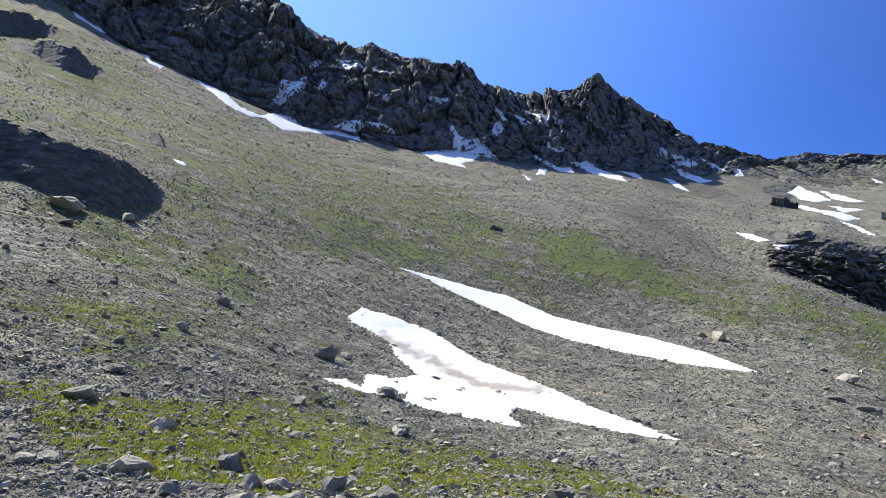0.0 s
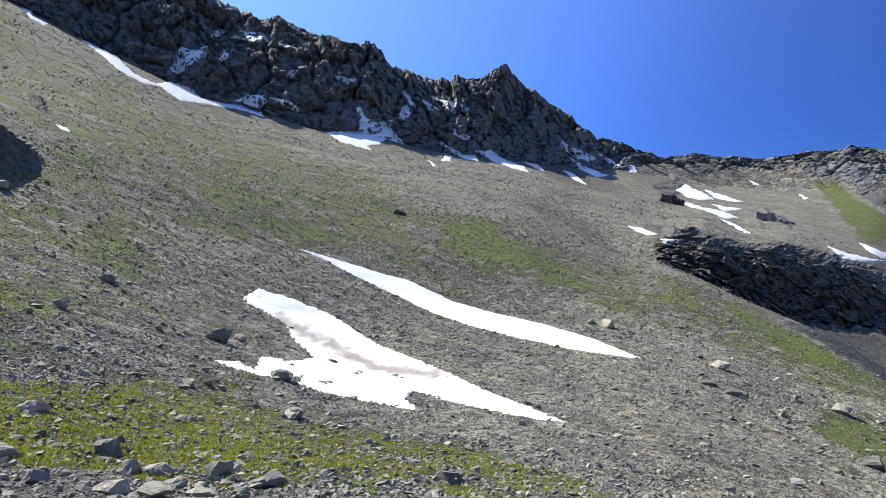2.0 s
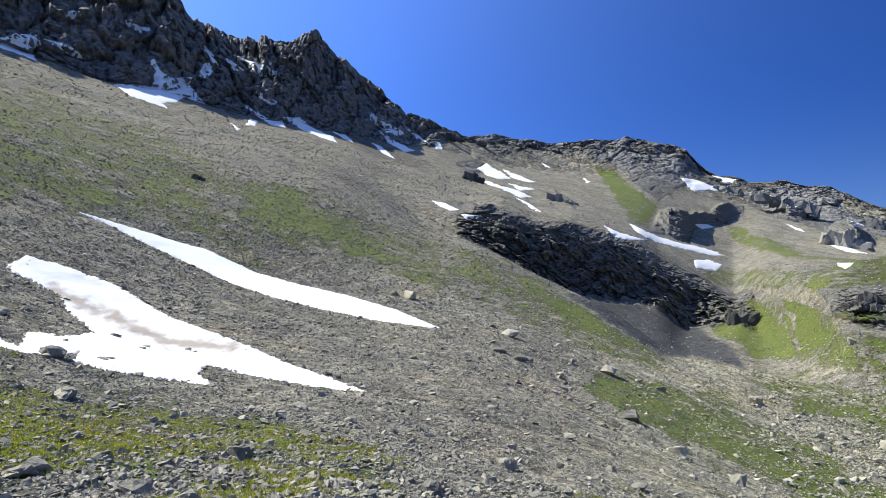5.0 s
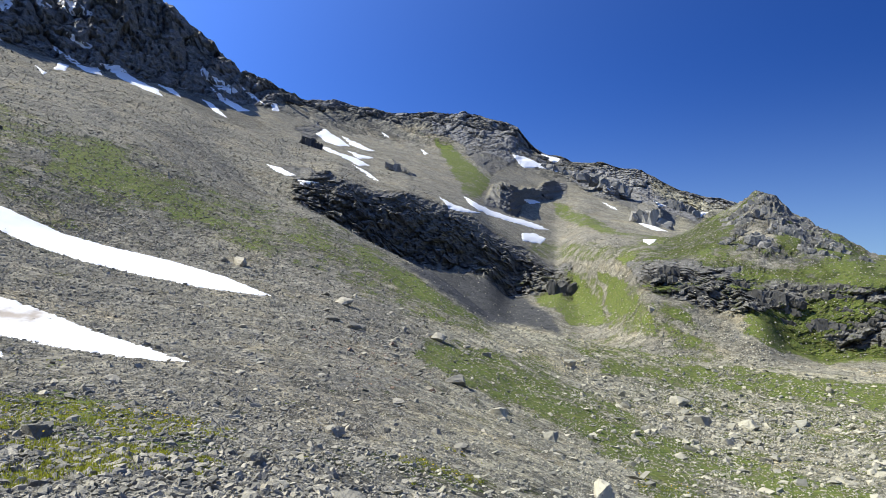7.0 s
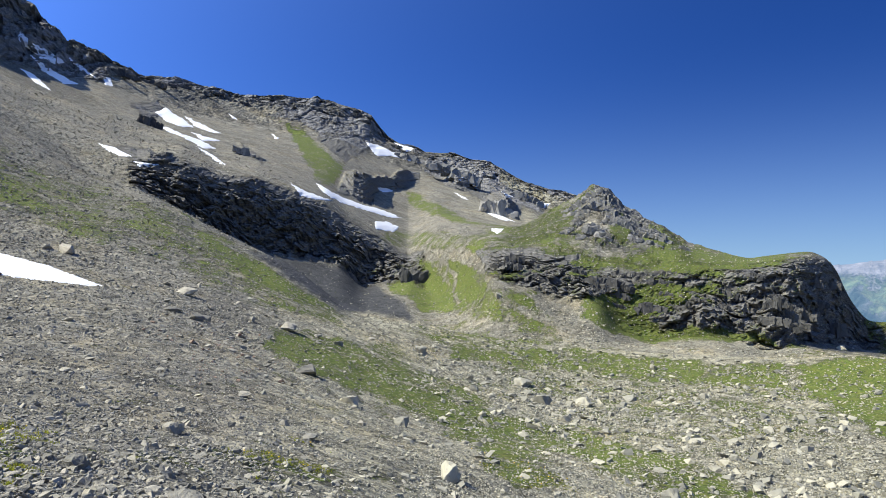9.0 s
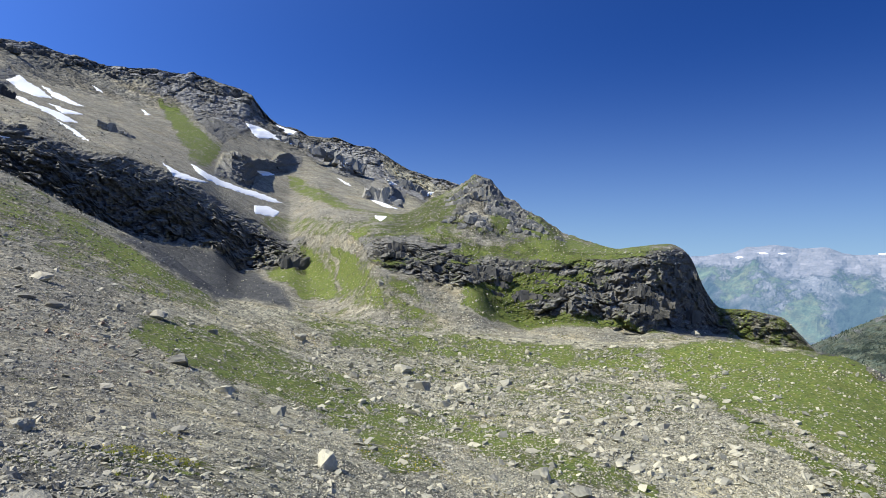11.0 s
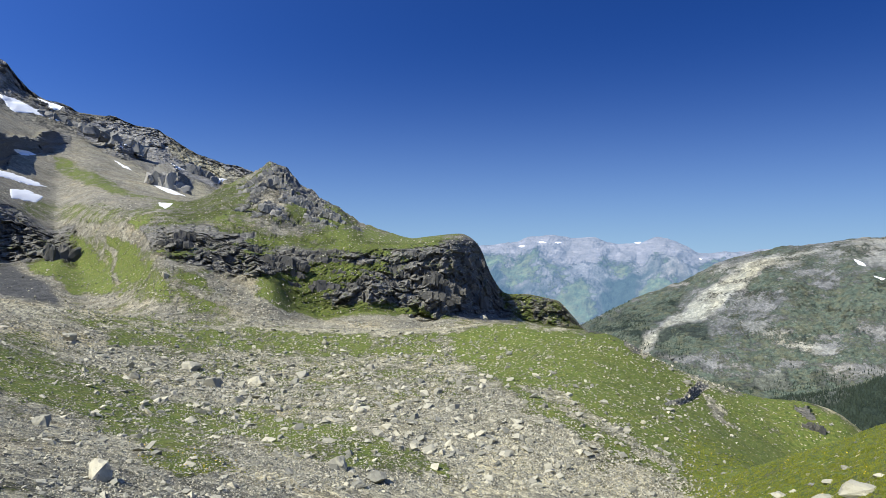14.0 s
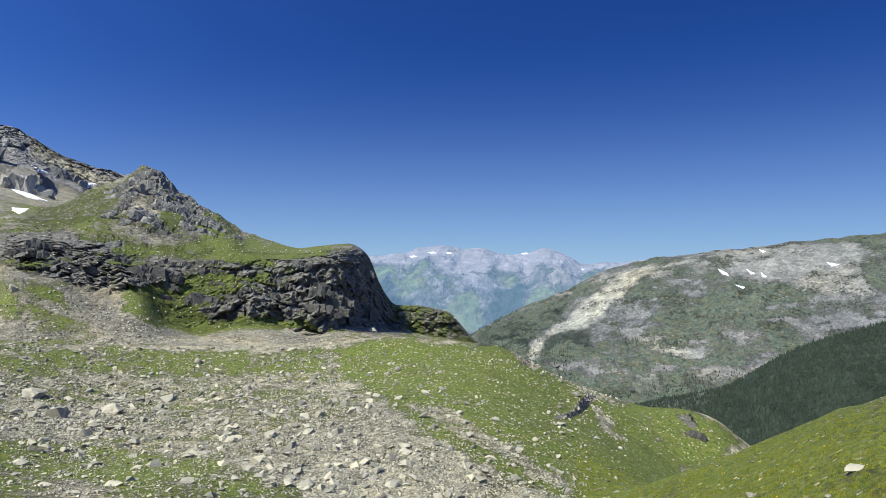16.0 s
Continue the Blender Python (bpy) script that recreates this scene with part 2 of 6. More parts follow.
_grad /= np.linalg.norm(_grad, axis=1)[:, None]


def perlin(p):
    i = np.floor(p).astype(np.int64)
    f = p - i
    i &= 255
    w = f * f * f * (f * (f * 6 - 15) + 10)
    out = 0.0
    for dx in (0, 1):
        for dy in (0, 1):
            for dz in (0, 1):
                h = _perm[_perm[_perm[i[..., 0] + dx] + i[..., 1] + dy] + i[..., 2] + dz]
                g = _grad[h]
                d = g[..., 0] * (f[..., 0] - dx) + g[..., 1] * (f[..., 1] - dy) + g[..., 2] * (f[..., 2] - dz)
                out = out + d * np.where(dx, w[..., 0], 1 - w[..., 0]) * np.where(dy, w[..., 1], 1 - w[..., 1]) * np.where(dz, w[..., 2], 1 - w[..., 2])
    return out * 1.6


def fbm(p, octaves=4, gain=0.5, ridged=False):
    s, a, t = 0.0, 1.0, 0.0
    for k in range(octaves):
        n = perlin(p * 2.0**k + 17.3 * k)
        s = s + a * ((1 - 2 * np.abs(n)) if ridged else n)
        t += a
        a *= gain
    return s / t


_spot = np.random.RandomState(9).uniform(0, 1, (256, 3))
_step = np.random.RandomState(10).uniform(-0.5, 0.5, 256)


def blocks(p):
    """Rock broken into cells: each cell's own step (-0.5 to 0.5), and how near the point is to a joint (0 on it)."""
    i = np.floor(p).astype(np.int64)
    f = p - i
    i &= 255
    d1, d2, who = np.full(len(p), 9.0), np.full(len(p), 9.0), np.zeros(len(p), int)
    for dx in (-1, 0, 1):
        for dy in (-1, 0, 1):
            for dz in (-1, 0, 1):
                h = _perm[_perm[_perm[(i[:, 0] + dx) & 255] + ((i[:, 1] + dy) & 255)] + ((i[:, 2] + dz) & 255)]
                g = _spot[h]
                d = (f[:, 0] - dx - g[:, 0]) ** 2 + (f[:, 1] - dy - g[:, 1]) ** 2 + (f[:, 2] - dz - g[:, 2]) ** 2
                near = d < d1
                d2 = np.where(near, d1, np.minimum(d2, d))
                who = np.where(near, h, who)
                d1 = np.where(near, d, d1)
    return _step[who], np.sqrt(d2) - np.sqrt(d1)


# ---- the land, as lines round the standpoint ----
# Each line runs round the standpoint: its distance (m) and its height angle (degrees) over the bearing (degrees, clockwise).
TENS = list(range(-40, 131, 10))
az_in = np.arange(-42.0, 131.0, 0.16)
az_out = np.arange(131.0, 318.0, 3.0)
AZ = np.concatenate([az_in, az_out])
NC = len(AZ)


def over(az, pairs, spread=0.22):
    a = np.array(pairs, float).reshape(-1, 2)
    return eased(np.interp(az, a[:, 0], a[:, 1], period=360), spread)


def eased(v, spread):
    """The curve v, rounded off over that many degrees of bearing."""
    n = int(spread / 0.16 * 3)
    w = np.exp(-0.5 * (np.arange(-n, n + 1) * 0.16 / spread) ** 2)
    inner = np.pad(v[:len(az_in)], n, mode="reflect", reflect_type="odd")
    out = v.copy()
    out[:len(az_in)] = np.convolve(inner, w / w.sum(), "valid")
    return out


def tens(az, values):
    return eased(np.interp(az, TENS, values, period=360), 4.0)



foot_el = over(AZ, [-40, 28, -33, 26.3, -30.3, 25.4, -27, 23.9, -21.8, 22.5, -18.6, 21, -15.3, 19.8, -11, 19.2, -7.1, 18.7, -1.7, 17.7, 3.7, 17.2,
                    8.6, 16.4, 15.6, 15.5, 20, 14.8, 24, 14.6, 30, 12.8, 36, 12, 42, 11.5, 46, 9.5, 50, 8.5, 56, 6.8, 62, 4, 70, 1, 80, -3, 90, -10, 100, -16, 130, -16], 0.6)
crag_top_el = over(AZ, [-40, 26.3, -30, 24.8, -20, 21.8, -10, 18.6, 0, 17.0, 10, 15, 17, 12.8, 20, 11.3, 23, 9.9, 25, 9.2, 26.7, 8.9, 29.5, 9, 32.3, 7.9, 35.2, 7.7,
                        38.1, 6.8, 40.9, 5.7, 42.4, 4.5, 45.2, 3.1, 47.8, 1.6, 50, 3, 52.5, 3.2, 54.7, 2.8, 57.4, 2.2, 60.2, 1.8, 64, 0.7, 66.9, 0.5, 69.7, 1,
                        73.5, 0.8, 76.3, 1.1, 78.2, 1.3, 80, 1.4, 80.7, 0.65, 81.1, -0.7, 81.8, -2.1, 82.5, -3, 84.5, -3.1, 87.1, -3.7, 88.9, -5.8, 95, -10.5, 110, -18, 130, -20])
crag_base_el = over(AZ, [-40, 25.5, -30, 24.1, -20, 21.2, -10, 18.1, 0, 16.2, 10, 14.4, 17, 12.0, 20, 10.2, 23, 8.2, 25, 7.2, 26.7, 6.9, 30.5, 4.8, 34.3, 2.7, 37.2, 2.1, 40.5, 1.6,
                         42.4, 1.2, 43.8, -0.5, 46.6, -0.2, 47.8, 0, 50, -1.5, 52.5, -1.2, 54.7, 0.5, 57.5, -0.6, 60.3, -1.7, 63.6, -1.9, 65.1, -4.3, 67.4, -5,
                         71.7, -4.4, 73.6, -4.8, 75.9, -5.5, 78.2, -4.9, 81, -4.9, 82.5, -4.9, 88.8, -6.2, 95, -10.8, 110, -18, 130, -20], 0.5)
crag_base_r = over(AZ, [-40, 240, 10, 240, 19, 215, 26, 192, 30, 196, 35, 206, 40, 220, 45, 232, 48, 234, 51, 196, 55, 156, 65, 156, 74, 161, 77.6, 164, 79, 174, 80.6, 190, 82.5, 206, 90, 214, 100, 215, 130, 215], 0.9)
crag_depth = over(AZ, [-40, 26, 15, 26, 26, 12, 30, 10, 36, 14, 42, 21, 49, 29, 52, 31, 55, 23, 60, 17, 77, 15, 80, 8, 95, 8, 130, 12], 1.5)
west = np.clip((59 - AZ) / 9, 0, 1) * (AZ < 131)
crest_el = over(AZ, [-40, 4, 50, 4, 52, 4.2, 53.8, 4.6, 57.4, 4.5, 59.7, 5.8, 61.6, 6.6, 63, 7.7, 64.4, 7.3, 65.6, 5.9, 68.2, 4.3, 70.7, 2.7, 72.5, 2.2, 74.9, 1.7,
                     77.5, 2.0, 79.1, 2.1, 80, 1.6, 80.7, 0.75, 81.1, -0.6, 81.8, -2.0, 82.5, -2.9, 84.5, -3.0, 87.1, -3.55, 88.9, -5.6, 95, -10.4, 110, -18, 130, -20])
crest_r = over(AZ, [-40, 260, 55, 260, 63, 268, 70, 240, 76, 214, 79, 208, 81, 216, 83, 224, 89, 230, 100, 232, 130, 232], 1.5)
foot_r = over(AZ, [-40, 290, 0, 282, 10, 330, 20, 400, 30, 480, 40, 520, 50, 540, 60, 520, 70, 480, 90, 450, 130, 450], 3.0)
top_r = crag_base_r + crag_depth
kr = west * (top_r + 0.33 * (foot_r - top_r)) + (1 - west) * crest_r
ke = west * (crag_top_el + 0.36 * (foot_el - crag_top_el)) + (1 - west) * crest_el
k2r = west * (top_r + 0.6 * (foot_r - top_r)) + (1 - west) * (crest_r + 40)
k2e = west * (crag_top_el + 0.65 * (foot_el - crag_top_el)) + (1 - west) * (crest_el - over(AZ, [50, 0.6, 60, 1.0, 64, 3, 80, 3, 84, 5, 130, 5, -40, 1]))
sky_el = over(AZ, [-40, 31, -32, 31, -26, 29.6, -20.6, 28.3, -17.6, 27.9, -15.2, 28.6, -14.3, 28.4, -12, 26.8, -9.8, 26.2, -6.8, 25.5, -5.8, 25.6, -2.2, 24.7, 0.8, 24.1, 1.6, 24.4,
                   2.7, 24.1, 3.3, 23.1, 5.8, 22.6, 8.3, 22.3, 11.4, 22.4, 12.7, 22.8, 13.9, 22.7, 15, 21.8, 15.9, 21.1, 17.7, 20, 19.2, 19.2, 20, 18, 21.3, 16.8, 24, 16.1,
                   26.3, 15.3, 28.4, 15.5, 31.3, 15.1, 32.7, 14.7, 35.6, 14.5, 40.4, 14.4, 44.2, 13.5, 45.7, 12, 47.1, 11.1, 48.9, 10.5, 50.8, 10.4, 53, 9.8, 54.4, 9.8]
              + [55.7, 9.1, 57.4, 8, 59.1, 7.4, 61.2, 7, 62, 6.8, 66, 4, 70, 2, 80, -3, 90, -9, 100, -14, 130, -14])
sky_r = over(AZ, [-40, 360, 0, 360, 10, 410, 20, 480, 30, 580, 45, 640, 60, 600, 75, 520, 100, 520, 130, 520], 3.0)
brow_el = over(AZ, [-40, 21, -30, 19.5, -20, 17.5, -10, 15, 0, 12.9, 5.6, 12.2, 10.4, 11.5, 15, 10.4, 17.1, 9.5, 19.2, 8.6, 21.3, 7.8, 23.3, 7.1, 27, 6.6, 29.5, 5.5, 32.4, 3.9, 35.2, 2.5,
                    38.1, 1.1, 40.5, -0.7, 42.4, -2.1, 44, -2.7, 46.6, -3.0, 48.4, -3.5, 52, -4.5, 60, -5.6, 70, -6.0, 77, -5.9, 82, -5.4, 86.5, -5.6, 91.2, -6.0, 93.4, -7.1,
                    95.7, -8.4, 98, -9.2, 100, -9.9, 102.5, -10.4, 105.7, -10.5, 107.6, -11, 109.1, -12.3, 112, -14, 120, -16, 130, -16], 0.5)
trough_el = over(AZ, [-40, 24.2, -30, 22.6, -20, 19.9, -10, 16.9, 0, 14.9, 10, 13.2, 15, 11.7, 18, 10.0, 20, 9.0, 23, 7.4, 25, 6.8, 27, 6.3, 30, 4.8, 35, 1.6, 40, -1.8, 44, -3.6, 48, -4.6,
                      52, -4.8, 60, -5.6, 70, -6, 77, -6.2, 82, -6.4, 90, -9, 100, -14, 110, -18, 130, -20], 0.8)
valley_top_el = over(AZ, [-40, -9, 70, -9, 80, -9, 85, -7.5, 88.6, -5.6, 91.2, -4.2, 93.9, -3, 96.6, -2, 99.2, -0.4, 101.3, 0.3, 103.8, 0.9, 105.8, 1.1, 108.1, 1.5, 110, 1.6, 111.7, 1.8, 114, 2.1, 120, 2.6, 130, 2.6])
far_el = over(AZ, [-40, 0.8, 78, 0.9, 80.6, 1.1, 83.2, 1.3, 84.6, 1.9, 86.5, 1.9, 87.9, 1.6, 89.8, 1.7, 91.2, 1.2, 93.5, 1.3, 94.8, 1.9, 96.2, 1.4, 97.9, 0.4, 100.1, 0.5, 102.2, 0.7, 130, 0.8])
wood_el = over(AZ, [-40, -12, 90, -13, 98, -12, 103.3, -10.4, 106, -9.7, 109.1, -8.9, 111.7, -7.2, 114, -5.7, 120, -3.5, 130, -3], 0.6)

LINES = [  # distance, height angle, strips up to the next line, unevenness
    (0.6 + 0 * AZ, -69.7 + 0 * AZ, 4, 0.004),
    (3.0 + 0 * AZ, -27 + 0 * AZ, 18, 0.006),
    (tens(AZ, [8, 8, 8, 8.5, 9, 9, 9, 10, 11, 14, 18, 24, 28, 30, 28, 22, 18, 16]),
     tens(AZ, [-10, -11, -11, -11.5, -11.5, -12, -13, -15, -17, -19, -21, -22, -23, -24, -21, -18, -13, -11]), 44, 0.007),
    (tens(AZ, [16, 16, 16, 18, 20, 20, 20, 22, 24, 30, 38, 44, 46, 50, 58, 58, 50, 46]),
     over(AZ, [-40, 0, -30, -1, -20, -2.5, -10, -4.5, 0, -6, 10, -7.5, 20, -8.5, 30, -10, 40, -12, 50, -14, 60, -15.5, 70, -17, 80, -18, 90, -18.4,
               97.4, -18.2, 100, -16.7, 104.1, -14.4, 108, -12.8, 110.9, -11.1, 114, -9.2, 120, -6.5, 130, -5]), 52, 0.006),
    (tens(AZ, [34, 36, 38, 40, 42, 42, 42, 45, 50, 60, 64, 66, 70, 72, 78, 80, 72, 66]),
     tens(AZ, [9, 8, 6, 2.5, -0.5, -2.5, -3.5, -5, -8, -11, -13, -12.5, -12, -11.8, -14.5, -18, -16, -14]), 56, 0.005),
    (tens(AZ, [60, 62, 66, 70, 75, 78, 80, 82, 84, 92, 98, 104, 100, 98, 97, 98, 92, 86]),
     tens(AZ, [15, 14, 12, 8.5, 5, 2.5, 1.5, 0, -3.5, -7, -8.8, -8.5, -8, -7.9, -12, -17, -16, -14]), 60, 0.004),
    (tens(AZ, [130, 130, 132, 135, 140, 145, 148, 145, 128, 118, 122, 124, 118, 115, 114, 114, 108, 104]), brow_el, 26, 0.003),
    (tens(AZ, [200, 200, 200, 200, 196, 190, 185, 178, 160, 142, 132, 134, 136, 140, 155, 160, 150, 150]), trough_el, 22, 0.003),
    (crag_base_r, crag_base_el, 56, 0.003),
    (top_r, crag_top_el, 36, 0.003),
    (kr, ke, 16, 0.004),
    (k2r, k2e, 30, 0.004),
    (foot_r, foot_el, 84, 0.004),
    (sky_r, sky_el, 8, 0.003),
    (sky_r + 110, sky_el - over(AZ, [-40, 9, 20, 9, 60, 6, 90, 4, 130, 4]), 6, 0.004),
    (1100 + 0 * AZ, -15 + 0 * AZ, 22, 0.008),
    (1250 + 0 * AZ, wood_el, 8, 0.006),
    (1420 + 0 * AZ, np.minimum(wood_el - 2.5, -11.5), 10, 0.008),
    (1600 + 0 * AZ, -11.5 + 0 * AZ, 70, 0.012),
    (2500 + 0 * AZ, valley_top_el, 8, 0.006),
    (2900 + 0 * AZ, valley_top_el - 4, 10, 0.006),
    (3500 + 0 * AZ, -6.5 + 0 * AZ, 50, 0.016),
    (4500 + 0 * AZ, far_el, 6, 0.004),
    (4860 + 0 * AZ, far_el - 2, 0, 0.004),
]
N_FOOT, N_BACK, N_VALLEY, N_FARFOOT = 12, 14, 17, 21      # lines at which the land's pieces meet
line_r = np.array([l[0] for l in LINES])
line_z = line_r * np.tan(np.radians([l[1] for l in LINES]))
K = len(LINES)


def monotone(v):
    """Slopes for a smooth curve through the lines that doesn't overshoot."""
    d = np.diff(v, axis=0)
    m = np.zeros_like(v)
    a, b = d[:-1], d[1:]
    m[1:-1] = np.where(a * b > 0, 2 * a * b / np.where(np.abs(a + b) < 1e-9, 1e-9, a + b), 0)
    m[0], m[-1] = d[0], d[-1]
    return m


log_r = np.log(line_r)
m_r, m_z = monotone(log_r), monotone(line_z)
rows_r, rows_z, ROW_U = [], [], []
for k in range(K - 1):
    n = LINES[k][2]
    for j in range(n + (k == K - 2)):
        s = j / n
        h0, h1, h2, h3 = 2 * s**3 - 3 * s**2 + 1, s**3 - 2 * s**2 + s, -2 * s**3 + 3 * s**2, s**3 - s**2
        rows_r.append(np.exp(h0 * log_r[k] + h1 * m_r[k] + h2 * log_r[k + 1] + h3 * m_r[k + 1]))
        rows_z.append(h0 * line_z[k] + h1 * m_z[k] + h2 * line_z[k + 1] + h3 * m_z[k + 1])
        ROW_U.append(k + s)
GR, GZ, ROW_U = np.array(rows_r), np.array(rows_z), np.array(ROW_U)
NR = len(ROW_U)
AZG = np.broadcast_to(AZ, (NR, NC))
UG = np.broadcast_to(ROW_U[:, None], (NR, NC))
ELG = np.degrees(np.arctan2(GZ, GR))
sin_a, cos_a = np.sin(np.radians(AZG)), np.cos(np.radians(AZG))


def blob(list_of, soft=0.5):
    """The greatest of several oval patches: bearing, height angle, half width, half height, lean, weight."""
    out = np.zeros((NR, NC))
    a = np.where(AZG > 200, AZG - 360, AZG)
    for ca, ce, wa, we, lean, wt in list_of:
        x, y = (a - ca), (ELG - ce)
        y = y - lean * x
        d = np.sqrt((x / wa) ** 2 + (y / we) ** 2)
        out = np.maximum(out, wt * np.clip((1 + soft - d) / (2 * soft), 0, 1))
    return out


def band(lo, hi, soft=0.3):
    return np.clip((UG - lo) / soft + 0.5, 0, 1) * np.clip((hi - UG) / soft + 0.5, 0, 1)


def sector(lo, hi, soft=1.5):
    a = np.where(AZG > 200, AZG - 360, AZG)
    return np.clip((a - lo) / soft + 0.5, 0, 1) * np.clip((hi - a) / soft + 0.5, 0, 1)


cliff_face = np.zeros((NR, NC))


def cliff(top, base, u0, u1, flat):
    """Cuts a steep rock face into the land between two lines (bearing, height angle): its foot stays, its top becomes a ledge."""
    t, f = np.array(top).reshape(-1, 2), np.array(base).reshape(-1, 2)
    rows = (ROW_U >= u0) & (ROW_U <= u1)
    cols = np.nonzero((AZ > t[0, 0]) & (AZ < t[-1, 0]))[0]
    picks, feet = [], []
    for j in cols:
        wob = 0.1 * math.sin(AZ[j] * 3.1) + 0.05 * math.sin(AZ[j] * 7.7)
        hi, lo = np.interp(AZ[j], t[:, 0], t[:, 1]) + wob, np.interp(AZ[j], f[:, 0], f[:, 1])
        picks.append(rows & (ELG[:, j] >= lo) & (ELG[:, j] <= hi))
        feet.append(GR[picks[-1], j].min() if picks[-1].any() else np.nan)
    feet = np.array(feet)
    good = ~np.isnan(feet)
    feet = np.interp(cols, cols[good], feet[good])
    n = min(9, len(feet) // 2 * 2 - 1)
    feet = np.convolve(np.pad(feet, n // 2, mode="edge"), np.ones(n) / n, "valid")
    for j, pick, foot in zip(cols, picks, feet):
        keep = 1 - (1 - flat) * min(1, (min(j - cols[0], cols[-1] - j) + 1) / min(10, len(cols) / 3))
        GR[pick, j] = foot + keep * (GR[pick, j] - foot)
        GZ[pick, j] = GR[pick, j] * np.tan(np.radians(ELG[pick, j]))
        cliff_face[pick, j] = 1.0


cliff([-36.95, 16.86, -34.27, 17.01, -32.12, 16.72, -30.22, 16.1, -26.7, 15.55, -24.61, 14.65, -23.08, 13.5, -22.38, 12.38], [-36.56, 13.12, -33.9, 13.14, -31.35, 12.28, -29.87, 12.04, -26.39, 11.57, -24.44, 12.19, -22.37, 12.24], 3, 7.5, 0.12)  # shaded outcrop low on the slope
cliff([-37.77, 24.2, -35.06, 24.47, -33.26, 24.55, -31.34, 24.04, -31, 23.65], [-37.56, 22.41, -34.89, 22.92, -32.76, 23.21, -30.99, 23.53], 4, 8, 0.15)  # outcrops above it
cliff([-34.14, 22.61, -31.26, 23.2, -30.08, 22.93, -28.43, 22.05, -27.59, 21.56], [-34.08, 22.01, -32.62, 21.91, -30.68, 21.13, -29.14, 21.19, -27.58, 21.44], 4, 8, 0.15)
cliff([-25.04, 17.73, -23.58, 17.58, -22.32, 16.51], [-25.03, 17.56, -23.51, 16.64, -22.31, 16.43], 4, 8, 0.2)
cliff([41.66, 7.32, 42.47, 8.84, 43.9, 9.16, 44.86, 8.5, 46.29, 8.68, 47.71, 9.32, 48.56, 8.94], [41.66, 7.18, 42.95, 6.9, 44.62, 6.1, 45, 7.37, 46.76, 7.36, 47.95, 7.82, 48.56, 8.09], 9, 12, 0.3)  # dark cliff in the bowl
cliff([26.33, 9.15, 26.99, 9.77, 28.34, 9.83, 29.35, 9.28], [26.33, 8.92, 27.9, 8.9, 29.36, 9.09], 8.5, 11.5, 0.2)
cliff([54.13, 6.97, 55.58, 7.3, 56.69, 6.35, 57.08, 5.61], [54.12, 6.32, 55.12, 5.79, 56.46, 5.12, 57.08, 5.34], 9, 13, 0.2)  # ribs under the skyline
cliff([50.77, 8.62, 52.39, 8.49, 53.77, 7.99], [50.76, 7.83, 52.38, 7.33, 53.76, 7.44], 9, 13, 0.25)
cliff([95.44, -11.61, 96.89, -10.57, 98.01, -9.5, 98.77, -9.64], [95.44, -11.78, 96.89, -11.28, 98.23, -10.33, 98.77, -9.91], 3, 7, 0.15)  # rocks of the knoll
cliff([92.24, -6.5, 93.02, -6.58, 93.62, -7.43], [92.24, -6.78, 92.98, -7.54, 93.62, -7.62], 3, 7, 0.15)
cliff([104.59, -10.65, 105.58, -10.83, 106.11, -11.55], [104.59, -10.91, 105.58, -11.68, 106.1, -11.72], 3, 7, 0.2)
X0, Y0 = GR * sin_a, GR * cos_a
P0 = np.stack([X0, Y0, GZ], -1)
polar = np.stack([sin_a * 9, cos_a * 9, np.log(GR) * 9], -1)
soft_noise = fbm(polar * 0.55, 4)

# bedrock
strip_noise = fbm(P0 * np.array([0.05, 0.05, 0.16]), 3)
face = band(12.0, 13.6, 0.25) * sector(-60, 24, 3)
ridge_rim = band(12.5, 13.6, 0.4) * sector(24, 63, 3) * np.clip(0.85 + 1.2 * fbm(P0 / 30.0, 3), 0, 1)
dark_crag = band(7.95, 9.1, 0.2) * sector(26, 49, 1.2)
shelf_crag = band(8.0, 9.15, 0.3) * sector(54.5, 90, 1.5)
small_crags = blob([(54, 7.6, 3.2, 1.1, -0.45, 0.8), (-31, 22.0, 4, 1.7, -0.35, 0.6), (27, 9.3, 2.5, 0.6, -0.2, 0.8), (51, 8.6, 2.5, 0.7, -0.4, 0.8), (57.5, 6.6, 2.2, 0.8, -0.5, 0.7), (40, 13.3, 4, 0.6, 0, 0.6),
                    (66.6, 4.4, 4.0, 2.0, -0.8, 0.9), (61.5, 4.6, 1.8, 0.8, 0.6, 0.6), (65, 3.0, 4, 0.8, -0.2, 0.6), (58, 3.9, 2.0, 0.5, -0.2, 0.6), (63.2, 6.9, 1.0, 0.9, 0, 0.8), (20, 14.0, 5, 0.8, -0.3, 0.5), (48, 10.2, 6, 0.6, -0.35, 0.55)])
bed = np.maximum.reduce([face, ridge_rim * 0.75, dark_crag, cliff_face, shelf_crag * np.clip(0.75 + 0.8 * strip_noise, 0, 1), small_crags])
bed = np.maximum(bed, band(18.2, 19.4, 0.6) * 0.3)
bed *= 1 - blob([(61.8, -3.3, 1.4, 2.2, -0.6, 1)], 0.4)
bed = np.maximum(bed, band(21.3, 22.6, 0.6) * 0.5)
